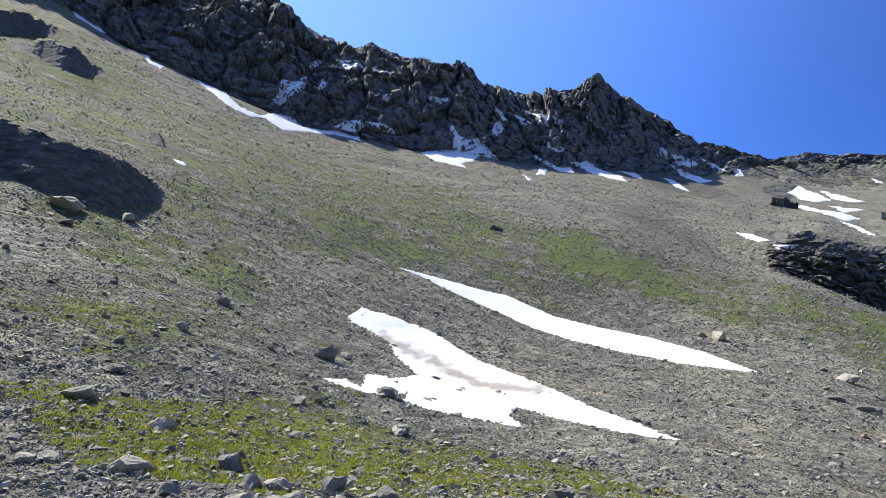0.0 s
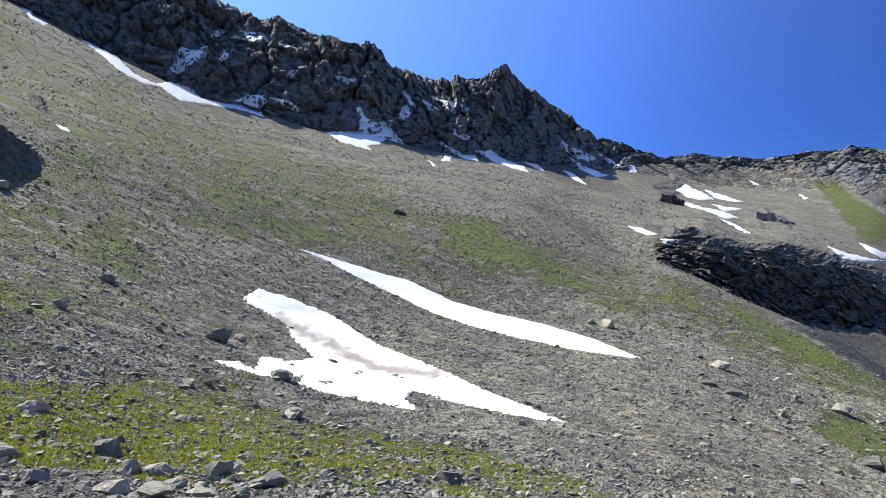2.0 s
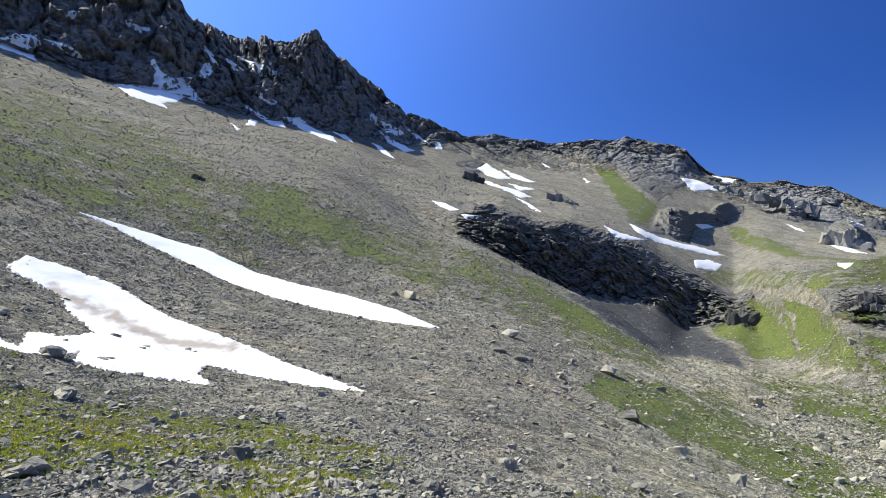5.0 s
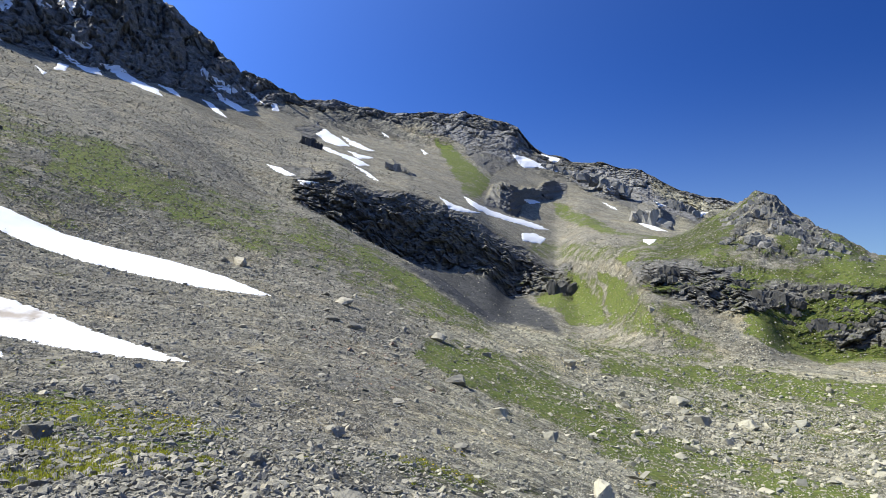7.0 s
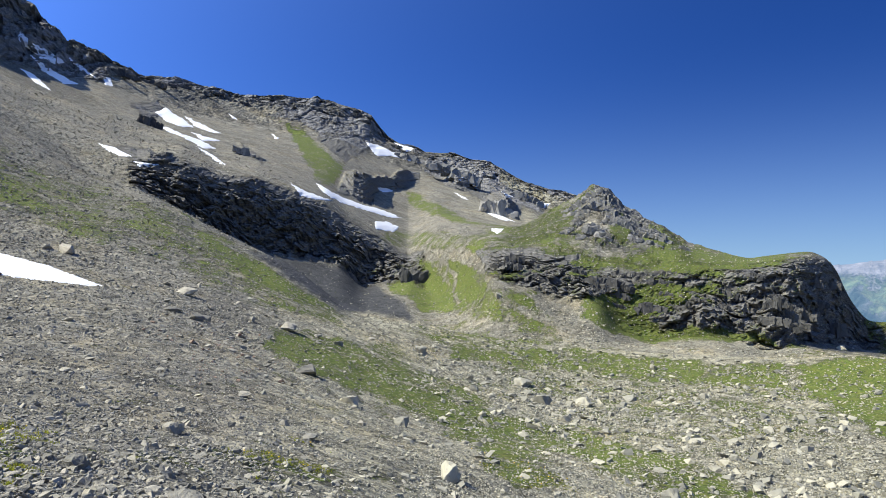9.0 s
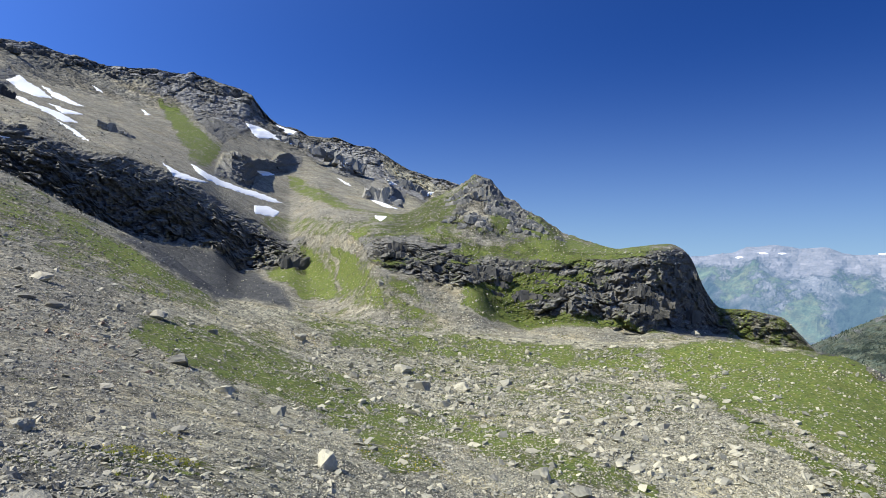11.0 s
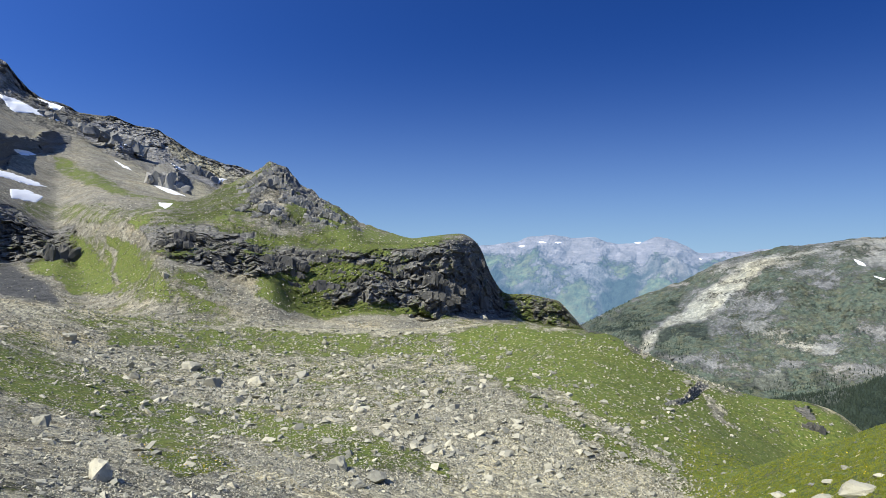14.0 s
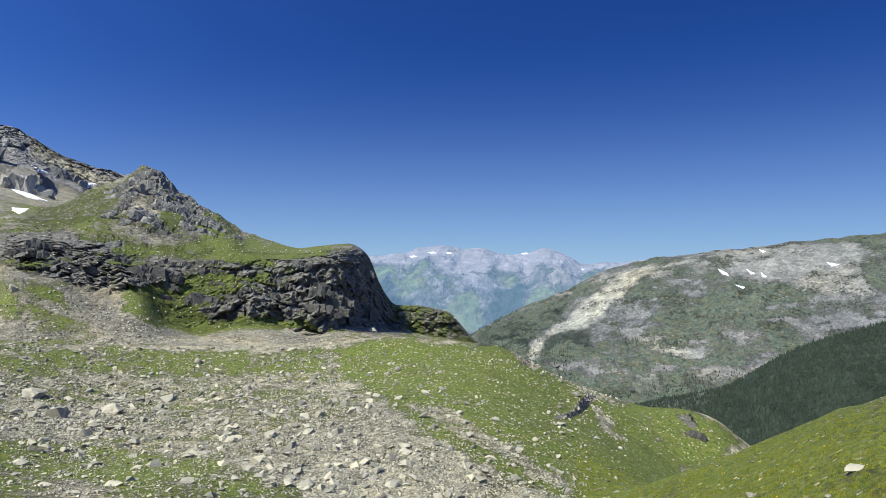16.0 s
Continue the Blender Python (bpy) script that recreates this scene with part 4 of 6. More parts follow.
def sheet(name, u0, u1, material, label, category):
    i0, i1 = int(np.searchsorted(ROW_U, u0 - 1e-9)), int(np.searchsorted(ROW_U, u1 - 1e-9))
    i1 = min(i1, NR - 1)
    n = i1 - i0 + 1
    co = np.stack([VX[i0:i1 + 1], VY[i0:i1 + 1], VZ[i0:i1 + 1]], -1).reshape(-1, 3)
    i, j = np.meshgrid(np.arange(n - 1), np.arange(NC), indexing="ij")
    j2 = (j + 1) % NC
    quads = np.stack([i * NC + j, i * NC + j2, (i + 1) * NC + j2, (i + 1) * NC + j], -1).reshape(-1, 4)
    me = bpy.data.meshes.new(name)
    me.vertices.add(len(co))
    me.vertices.foreach_set("co", co.ravel())
    me.loops.add(quads.size)
    me.loops.foreach_set("vertex_index", quads.ravel())
    me.polygons.add(len(quads))
    me.polygons.foreach_set("loop_start", np.arange(len(quads)) * 4)
    me.update(calc_edges=True)
    at = me.attributes.new("cover", "FLOAT_COLOR", "POINT")
    c = np.stack([turf, bed, pale, dark], -1)[i0:i1 + 1].reshape(-1)
    at.data.foreach_set("color", c.astype(np.float32))
    me.materials.append(material)
    soft_face = bed[i0:i1 + 1].reshape(-1)[quads[:, 0]] < 0.35
    me.polygons.foreach_set("use_smooth", soft_face if u0 < 8 else np.zeros(len(quads), bool))
    return tagged(new(name, me), label, category, kind="structure")


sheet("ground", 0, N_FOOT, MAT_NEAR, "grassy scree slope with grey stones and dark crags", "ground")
sheet("mountain_ridge", N_FOOT, N_BACK, MAT_RIDGE, "dark jagged rocky mountain ridge with old snow", "mountain")
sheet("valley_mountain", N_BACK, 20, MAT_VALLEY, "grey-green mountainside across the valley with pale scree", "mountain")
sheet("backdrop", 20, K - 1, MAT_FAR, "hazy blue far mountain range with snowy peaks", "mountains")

# ---- places on the land by bearing and height angle ----
SEEN = np.maximum.accumulate(EL, axis=0)
N_SEEN = int(np.searchsorted(ROW_U, 14))


def place(az, el):
    """Where the sight line of that bearing and height angle first meets the land."""
    c = (az - AZ[0]) / 0.16
    j = int(np.clip(c, 0, len(az_in) - 2))
    f = c - j
    i = int(np.searchsorted(SEEN[:N_SEEN, j], el))
    i = min(max(i, 1), N_SEEN - 1)
    e0, e1 = SEEN[i - 1, j], SEEN[i, j]
    s = 0 if e1 - e0 < 1e-9 else np.clip((el - e0) / (e1 - e0), 0, 1)
    r = RD[i - 1, j] + s * (RD[i, j] - RD[i - 1, j])
    a = radians(az)
    return Vector((r * math.sin(a), r * math.cos(a), r * math.tan(radians(el)))), r


def place_many(az, el, rows=None):
    """place() for many sight lines at once: an array of places, and their distances."""
    N_SEEN = rows or int(np.searchsorted(ROW_U, 14))
    f = np.clip((az - AZ[0]) / 0.16, 0, len(az_in) - 1.001)
    cols = f.astype(int)
    near_r, row = [], None
    for side in (0, 1):
        out_r, got = np.zeros(len(az)), np.zeros(len(az), int)
        cc = cols + side
        order = np.argsort(cc, kind="stable")
        edges = np.searchsorted(cc[order], np.arange(len(az_in) + 1))
        for j in np.unique(cc):
            pick = order[edges[j]:edges[j + 1]]
            i = np.clip(np.searchsorted(SEEN[:N_SEEN, j], el[pick]), 1, N_SEEN - 1)
            e0, e1 = SEEN[i - 1, j], SEEN[i, j]
            s = np.clip((el[pick] - e0) / np.maximum(e1 - e0, 1e-6), 0, 1)
            out_r[pick] = RD[i - 1, j] + s * (RD[i, j] - RD[i - 1, j])
            got[pick] = i
        near_r.append(out_r)
        row = got if side == 0 else row
    w = f - cols
    out_r = np.where(np.abs(near_r[0] - near_r[1]) < 0.08 * near_r[0], near_r[0] * (1 - w) + near_r[1] * w, near_r[0])
    a = np.radians(az)
    co = np.stack([out_r * np.sin(a), out_r * np.cos(a), out_r * np.tan(np.radians(el))], -1)
    return co, out_r, row, cols


# ---- snow ----
SNOW_OUTLINES = []


def snow_patch(outlines, label, cell=0.1, fray=0.25, deep=0.006, dirt=None, rows=None):
    """A bed of old snow lying on the land inside the outlines (bearing, height angle): thick in the middle, thin at a frayed edge."""
    outlines = [[(o[i], o[i + 1]) for i in range(0, len(o), 2)] for o in outlines]
    SNOW_OUTLINES.extend(outlines)
    allp = np.array([p for o in outlines for p in o])
    lo, hi = allp.min(0) - 0.4, allp.max(0) + 0.4
    na, ne = int((hi[0] - lo[0]) / cell) + 2, int((hi[1] - lo[1]) / (cell * 0.5)) + 2
    ga, ge = np.meshgrid(lo[0] + np.arange(na) * cell, lo[1] + np.arange(ne) * cell * 0.5, indexing="ij")
    q = np.stack([ga * 1.9, ge * 3.6, 0 * ga + allp[0, 0]], -1)
    wa, we = ga + fray * 3.0 * fbm(q, 5, 0.65), ge + fray * 1.3 * fbm(q + 40, 5, 0.65)
    depth = np.full(ga.shape, -1e9)
    for o in outlines:
        d = edge_distance(wa, we, o)
        depth = np.maximum(depth, np.where(inside(wa, we, o), d, -d))
    keep = depth > -cell * 1.2
    co, r, _, _ = place_many(ga.ravel(), ge.ravel(), rows)
    r = r.reshape(ga.shape)
    soft_r = r.copy()
    for _ in range(12):
        pad = np.pad(soft_r, 1, mode="edge")
        soft_r = (pad[:-2, 1:-1] + pad[2:, 1:-1] + pad[1:-1, :-2] + pad[1:-1, 2:] + 2 * soft_r) / 6
    soft_r = np.where(soft_r < r, soft_r, np.minimum(soft_r, r * 1.004)).ravel()
    co *= (soft_r / r.ravel())[:, None]
    r = soft_r
    lift = np.clip(depth.ravel() / 0.35, -0.5, 1)
    lift = np.where(lift > 0, np.sqrt(np.maximum(lift, 0)) + 0.25, lift * 2 - 0.1)
    co[:, 2] += lift * deep * r * 0.7
    co[:, :2] *= (1 - lift * deep * 0.7)[:, None]
    cells = keep[:-1, :-1] & keep[1:, :-1] & keep[1:, 1:] & keep[:-1, 1:]
    rr = r.reshape(ga.shape)
    flat = np.maximum.reduce([rr[:-1, :-1], rr[1:, :-1], rr[1:, 1:], rr[:-1, 1:]]) - np.minimum.reduce([rr[:-1, :-1], rr[1:, :-1], rr[1:, 1:], rr[:-1, 1:]])
    cells &= flat < 0.12 * rr[:-1, :-1]
    ii, jj = np.nonzero(cells)
    if len(ii) < 3:
        return None
    quads = np.stack([ii * ne + jj, (ii + 1) * ne + jj, (ii + 1) * ne + jj + 1, ii * ne + jj + 1], -1)
    used, inv = np.unique(quads, return_inverse=True)
    me = bpy.data.meshes.new("snow_patch")
    me.from_pydata(co[used].tolist(), [], inv.reshape(-1, 4).tolist())
    at = me.attributes.new("dirt", "FLOAT", "POINT")
    if dirt:
        line = [(dirt[i], dirt[i + 1]) for i in range(0, len(dirt), 2)]
        dd = np.full(ga.shape, 1e9)
        for (x1, y1), (x2, y2) in zip(line[:-1], line[1:]):
            dx, dy = x2 - x1, y2 - y1
            s = np.clip(((ga - x1) * dx + (ge - y1) * dy) / (dx * dx + dy * dy), 0, 1)
            dd = np.minimum(dd, np.hypot((ga - x1 - s * dx) * 0.8, (ge - y1 - s * dy) * 1.3))
        at.data.foreach_set("value", np.clip(1 - (dd + 0.9 * fbm(np.stack([ga, ge * 2, ga * 0], -1) * 0.9, 4)).ravel()[used] / 1.0, 0, 1).astype(np.float32))
    me.materials.append(MAT_SNOW)
    me.shade_smooth()
    return tagged(new("snow_patch", me), label, "snow", "old snow patches")


FOOT_SNOW = "white old snow strip at the foot of dark cliffs"
FACE_SNOW = "small white snow patch on the dark rock face"
BOWL_SNOW = "white snow streak on the grey scree bowl"
snow_patch([[-3.78, 8.06, -1.15, 7.37, 3.15, 6.17, 5.51, 5.59, 9.22, 3.91, 12.84, 2.95, 16.77, 2.09, 20.92, 0.86, 24.61, -0.64, 22.07, -0.35, 18.8, 0.08, 14.54, 0.98, 10.54, 1.96, 7.34, 3, 4.55, 4.32, 0.77, 5.99, -1.62, 7.17]],
           "long clean white snow strip lying on grey scree", 0.08, 0.07, 0.002)
snow_patch([[-7.82, 3.92, -6.81, 4.64, -3.97, 3.86, -0.66, 2.55, 0.76, 1.62, 3.1, 0.22, 6.33, -0.92, 9.06, -2.05, 12.16, -3.45, 15.6, -4.61, 18.49, -5.71, 16.82, -5.68, 13.41, -5.13, 9.89, -4.45, 6.29, -3.5, 3.07, -2.3, -0.18, -0.93, -3.95, 1.38, -5.84, 2.63, -7.72, 3.46],
            [-9.8, -1.14, -8.07, -1.24, -6.68, -1.83, -6.24, -0.79, -3.92, -1.16, -2.05, -0.93, -3.94, 0.69, -4.42, 1.61, -1.12, -0.01, 3.07, -2.07, 6.29, -3.32, 5.36, -4.09, 6.62, -5.1, 4.43, -4.68, 2.13, -4.33, -1.11, -3.66, -3.2, -2.98, -2.88, -2.3, -4.36, -2.52, -6.21, -2.33, -8.06, -1.83]],
           "wide white snow bed with a brown dirt streak on scree", 0.07, 0.17, 0.002, [-4.89, 2.08, -1.12, 0.22, 3.08, -1.71, 7.69, -2.15])
snow_patch([[-30.32, 25.44, -29.71, 25.18, -28.89, 24.89, -28.18, 24.64, -28, 24.36, -28.66, 24.54, -29.48, 24.84, -30.09, 25.1]], FOOT_SNOW, 0.05, 0.09, 0.0012)
snow_patch([[-25.28, 23.44, -24.64, 23.34, -24.49, 23.04, -23.53, 22.77, -23.73, 22.58, -24.6, 22.85]], FOOT_SNOW, 0.05, 0.09, 0.0012)
snow_patch([[-21.32, 22.25, -20.18, 21.89, -18.58, 21.44, -17.39, 20.47, -15.75, 19.97, -14.36, 20.31, -12.93, 19.97, -12.19, 19.35, -10.03, 19.16, -8.6, 20.01, -7.13, 20.21, -6.97, 19.63, -7.6, 19.14, -7.1, 18.47, -9.05, 18.85, -10.98, 18.93, -13.83, 19.01, -15.27, 19.78, -16.67, 19.88, -18.53, 20.57, -19.93, 21.49]], FOOT_SNOW, 0.05, 0.09, 0.0012)
snow_patch([[-6.74, 20.05, -5.16, 19.92, -3.91, 19.21, -4.65, 19.19]], FOOT_SNOW, 0.05, 0.09, 0.0012)
snow_patch([[-1.92, 17.67, 0.79, 17.91, 1.04, 19.07, 0.55, 19.76, 0.9, 19.9, 1.29, 19.16, 2.28, 18.68, 3.77, 18.94, 3.51, 18.34, 4.49, 17.39, 4.73, 17.01, 3.26, 17.42, 2.76, 16.96, 1.53, 16.74, 2.02, 16.36, 0.79, 16.65, -0.69, 16.97]], FOOT_SNOW, 0.05, 0.09, 0.0012)
snow_patch([[7.9, 17.29, 8.85, 16.78, 9.8, 16.28, 10.99, 16.22, 11.21, 15.75, 10.26, 15.79, 9.08, 16.4, 8.13, 16.95]], FOOT_SNOW, 0.05, 0.09, 0.0012)
snow_patch([[8.01, 15.66, 8.36, 16.2, 8.98, 16.08, 8.82, 15.63]], FOOT_SNOW, 0.05, 0.09, 0.0012)
snow_patch([[11, 16.54, 12.42, 16.55, 13.33, 15.86, 15.16, 15.19, 15.59, 14.7, 14.23, 15.11, 12.85, 15.52, 11.93, 16.03]], FOOT_SNOW, 0.05, 0.09, 0.0012)
snow_patch([[15.17, 15.6, 16.3, 15.33, 16.96, 14.79, 16.06, 15.08]], FOOT_SNOW, 0.05, 0.09, 0.0012)
snow_patch([[18.44, 17.27, 19.07, 16.67, 20.15, 16.3, 21.2, 15.67, 20.75, 15.4, 19.68, 15.73, 18.83, 16.34, 18.32, 16.74]], FOOT_SNOW, 0.05, 0.09, 0.0012)
snow_patch([[19.02, 15.87, 20.08, 15.15, 22.17, 14.2, 21.31, 14.11, 19.85, 14.86]], FOOT_SNOW, 0.05, 0.09, 0.0012)
snow_patch([[18.39, 14.85, 19.38, 14.46, 20.42, 13.52, 19.57, 13.9]], FOOT_SNOW, 0.05, 0.09, 0.0012)
snow_patch([[21.56, 16.03, 22.47, 15.49, 23.26, 14.84, 22.32, 15.24]], FOOT_SNOW, 0.05, 0.09, 0.0012)
snow_patch([[23.81, 14.95, 24.39, 14.93, 24.52, 14.4]], FOOT_SNOW, 0.05, 0.09, 0.0012)
snow_patch([[6.9, 15.74, 7.71, 15.34, 7.37, 15.17]], FOOT_SNOW, 0.05, 0.09, 0.0012)
snow_patch([[-14.86, 20.93, -14.43, 21.86, -14.01, 22.99, -13.29, 22.84, -11.87, 23.39, -12.07, 22.49, -13.01, 21.98, -13.92, 21.01]], FACE_SNOW, 0.05, 0.09, 0.0012)
snow_patch([[-10.19, 24.26, -9.22, 24.76, -7.49, 24.95, -7.13, 24.35, -7.97, 24.22]], FACE_SNOW, 0.05, 0.09, 0.0012)
snow_patch([[-6.23, 24.39, -4.47, 23.96, -4.72, 23.73, -6.13, 24.17]], FACE_SNOW, 0.05, 0.09, 0.0012)
snow_patch([[-5.44, 21.82, -5.2, 22.28, -4.45, 22.44, -4.94, 21.75]], FACE_SNOW, 0.05, 0.09, 0.0012)
snow_patch([[-11.89, 24.05, -11.19, 24.71, -10.45, 24.68, -11.17, 24.19]], FACE_SNOW, 0.05, 0.09, 0.0012)
snow_patch([[-11.1, 22.34, -10.65, 23.26, -10.15, 22.85, -10.62, 22.46]], FACE_SNOW, 0.05, 0.09, 0.0012)
snow_patch([[1.06, 22.72, 1.41, 23.39, 1.81, 23.16, 2.11, 22.94, 1.56, 22.49]], FACE_SNOW, 0.05, 0.09, 0.0012)
snow_patch([[-1.45, 22.36, -0.2, 22.09, 0.65, 22.09, 0.05, 21.68, -0.95, 21.86]], FACE_SNOW, 0.05, 0.09, 0.0012)
snow_patch([[4.26, 19.02, 4.52, 19.93, 5.02, 20.15, 5.36, 19.68, 5, 18.96]], FACE_SNOW, 0.05, 0.09, 0.0012)
snow_patch([[4.49, 21.53, 5.28, 20.83, 5.71, 20.08, 5.17, 20.24, 4.68, 20.94]], FACE_SNOW, 0.05, 0.09, 0.0012)
snow_patch([[6.26, 20.7, 6.99, 20.36, 7.72, 19.92, 6.98, 19.81]], FACE_SNOW, 0.05, 0.09, 0.0012)
snow_patch([[7.25, 20.89, 8.72, 20.6, 9.2, 20.48, 10.49, 19.96, 9.66, 19.59, 8.93, 19.63, 8.22, 20.3]], FACE_SNOW, 0.05, 0.09, 0.0012)
snow_patch([[8.66, 18.45, 10.56, 17.67, 10.07, 17.37, 9.13, 17.88]], FACE_SNOW, 0.05, 0.09, 0.0012)
snow_patch([[23.68, 10.09, 24.77, 9.84, 26.02, 9.31, 25.22, 9.28, 24.34, 9.59]], BOWL_SNOW, 0.05, 0.09, 0.0012)
snow_patch([[26.2, 8.96, 27.91, 8.81, 26.56, 8.57]], BOWL_SNOW, 0.05, 0.09, 0.0012)
snow_patch([[27.62, 12.73, 28.29, 13.17, 29.21, 12.55, 29.67, 12.39, 30.37, 11.83, 29.22, 11.87, 28.31, 12.14]], BOWL_SNOW, 0.05, 0.09, 0.0012)
snow_patch([[29.67, 12.71, 31.06, 12.09, 32.47, 11.51, 31.53, 11.61, 30.37, 12.02]], BOWL_SNOW, 0.05, 0.09, 0.0012)
snow_patch([[27.86, 11.94, 29.23, 11.37, 31.08, 10.86, 32.11, 10.3, 31.09, 10.31, 29.69, 10.98, 28.32, 11.46]], BOWL_SNOW, 0.05, 0.09, 0.0012)
snow_patch([[30.15, 11.51, 31.54, 11.15, 32.38, 10.95, 31.08, 10.86]], BOWL_SNOW, 0.05, 0.09, 0.0012)
snow_patch([[30.62, 10.38, 31.79, 9.87, 32.96, 8.98, 32.03, 9.42]], BOWL_SNOW, 0.05, 0.09, 0.0012)
snow_patch([[32.92, 13.12, 33.77, 12.65, 33.25, 12.77]], BOWL_SNOW, 0.05, 0.09, 0.0012)
snow_patch([[36.33, 11.75, 37, 11.44, 36.72, 11.3]], BOWL_SNOW, 0.05, 0.09, 0.0012)
snow_patch([[37.94, 7.91, 39.13, 7.21, 40.33, 6.85, 41.52, 6.47, 40.09, 6.51, 38.89, 6.83]], BOWL_SNOW, 0.05, 0.09, 0.0012)
snow_patch([[39.99, 7.93, 41.28, 7.23, 42.48, 6.66, 44.38, 6.05, 45.81, 5.72, 47.14, 5.05, 45.81, 5.24, 43.91, 5.81, 42, 6.38, 40.8, 6.99]], BOWL_SNOW, 0.05, 0.09, 0.0012)
snow_patch([[44.86, 4.82, 46.05, 4.77, 47, 4.34, 46.52, 3.96, 45.1, 4.15]], BOWL_SNOW, 0.05, 0.09, 0.0012)
snow_patch([[44.14, 11.36, 45.33, 11.07, 46.29, 10.6, 48.19, 10.11, 47.95, 9.83, 46.29, 10.27, 45.1, 10.23, 44.62, 10.66]], BOWL_SNOW, 0.05, 0.09, 0.0012)
snow_patch([[46.53, 11.34, 48.19, 10.9, 47.48, 10.63]], BOWL_SNOW, 0.05, 0.09, 0.0012)
snow_patch([[49.13, 9.76, 50.07, 9.61, 51.24, 9.35, 52.39, 8.77, 53.77, 8.41, 53.31, 8.14, 51.93, 8.55, 52.16, 8.22, 51, 8.84, 50.07, 9.19]], BOWL_SNOW, 0.05, 0.09, 0.0012)
snow_patch([[51.46, 7.39, 52.84, 6.62, 52.15, 6.82]], BOWL_SNOW, 0.05, 0.09, 0.0012)
snow_patch([[53.89, 6.05, 55.11, 5.47, 56.68, 4.8, 55.56, 4.95, 54.43, 5.48]], BOWL_SNOW, 0.05, 0.09, 0.0012)
snow_patch([[54.65, 4.23, 55.78, 4.21, 55.19, 3.76]], BOWL_SNOW, 0.05, 0.09, 0.0012)
snow_patch([[45.1, 7.61, 45.81, 7.6, 46.52, 7.32, 45.57, 7.23]], BOWL_SNOW, 0.05, 0.09, 0.0012)
snow_patch([[55.58, 7.3, 56.47, 6.91, 56.03, 6.87]], BOWL_SNOW, 0.05, 0.09, 0.0012)
snow_patch([[58.9, 6.29, 59.63, 6.27, 59.11, 5.88]], BOWL_SNOW, 0.05, 0.09, 0.0012)
snow_patch([[23.8, 15.02, 24.51, 14.38, 24.03, 14.39]], BOWL_SNOW, 0.05, 0.09, 0.0012)
snow_patch([[-22.28, 15.9, -21.54, 15.76, -21.27, 15.48, -21.83, 15.56]], "small white snow rest on the scree slope", 0.05, 0.05, 0.0012)
snow_patch([[108.4, 0.03, 108.98, -0.23, 109.18, -0.53, 108.71, -0.36]], "small white snow patch on the mountain across the valley", 0.02, 0.03, 0.001, rows=NR)
snow_patch([[110.45, 0.04, 111.02, -0.34, 110.71, -0.39]], "small white snow patch on the mountain across the valley", 0.02, 0.03, 0.001, rows=NR)
snow_patch([[111.39, -0.21, 111.88, -0.59, 111.54, -0.59]], "small white snow patch on the mountain across the valley", 0.02, 0.03, 0.001, rows=NR)
snow_patch([[109.56, -1.17, 110.32, -1.37, 110.13, -1.5]], "small white snow patch on the mountain across the valley", 0.02, 0.03, 0.001, rows=NR)
snow_patch([[111.3, 1.52, 111.78, 1.39, 111.56, 1.22]], "small white snow patch on the mountain across the valley", 0.02, 0.03, 0.001, rows=NR)
snow_patch([[115.78, 0.53, 116.63, 0.37, 116.12, 0.21]], "small white snow patch on the mountain across the valley", 0.02, 0.03, 0.001, rows=NR)
for outline in ([83.5, 1.0, 84.1, 1.2, 84.4, 1.0, 83.9, 0.8], [84.9, 1.4, 85.7, 1.5, 86.2, 1.3, 85.4, 1.15], [86.4, 1.35, 87.1, 1.45, 87.5, 1.25, 86.8, 1.15], [92.8, 1.3, 93.5, 1.45, 93.8, 1.2, 93.2, 1.1], [97.8, 0.1, 98.3, 0.0, 98.0, -0.15]):
    mid_a, mid_e = sum(outline[::2]) / len(outline[::2]), sum(outline[1::2]) / len(outline[1::2])
    small = [mid_a + 0.6 * (v - mid_a) if k % 2 == 0 else mid_e + 0.45 * (v - mid_e) for k, v in enumerate(outline)]
    snow_patch([small], "white snow on a far hazy peak", 0.02, 0.05, 0.0006, rows=NR)


# ---- stones ----
def stone_shape(seed, cuts, flat=0.65, wild=0.5):
    """An angular stone about 1 across: a block broken along several planes."""
    rs2 = np.random.RandomState(seed)
    bm = bmesh.new()
    bmesh.ops.create_cube(bm, size=1.0)
    for v in bm.verts:
        v.co = (v.co.x * rs2.uniform(0.8, 1.1), v.co.y * rs2.uniform(0.6, 0.95), v.co.z * flat * rs2.uniform(0.7, 1.15))
    for k in range(cuts):
        n = Vector(rs2.normal(size=3))
        n.z += 0.35
        n.normalize()
        reach = max(v.co.dot(n) for v in bm.verts)
        got = bmesh.ops.bisect_plane(bm, geom=bm.verts[:] + bm.edges[:] + bm.faces[:], plane_co=n * reach * rs2.uniform(0.55, 0.88), plane_no=n, clear_outer=True)
        rim = [e for e in got["geom_cut"] if isinstance(e, bmesh.types.BMEdge)]
        bmesh.ops.contextual_create(bm, geom=rim)
    bmesh.ops.remove_doubles(bm, verts=bm.verts[:], dist=0.02)
    bmesh.ops.triangulate(bm, faces=bm.faces[:])
    bmesh.ops.recalc_face_normals(bm, faces=bm.faces[:])
    return bm


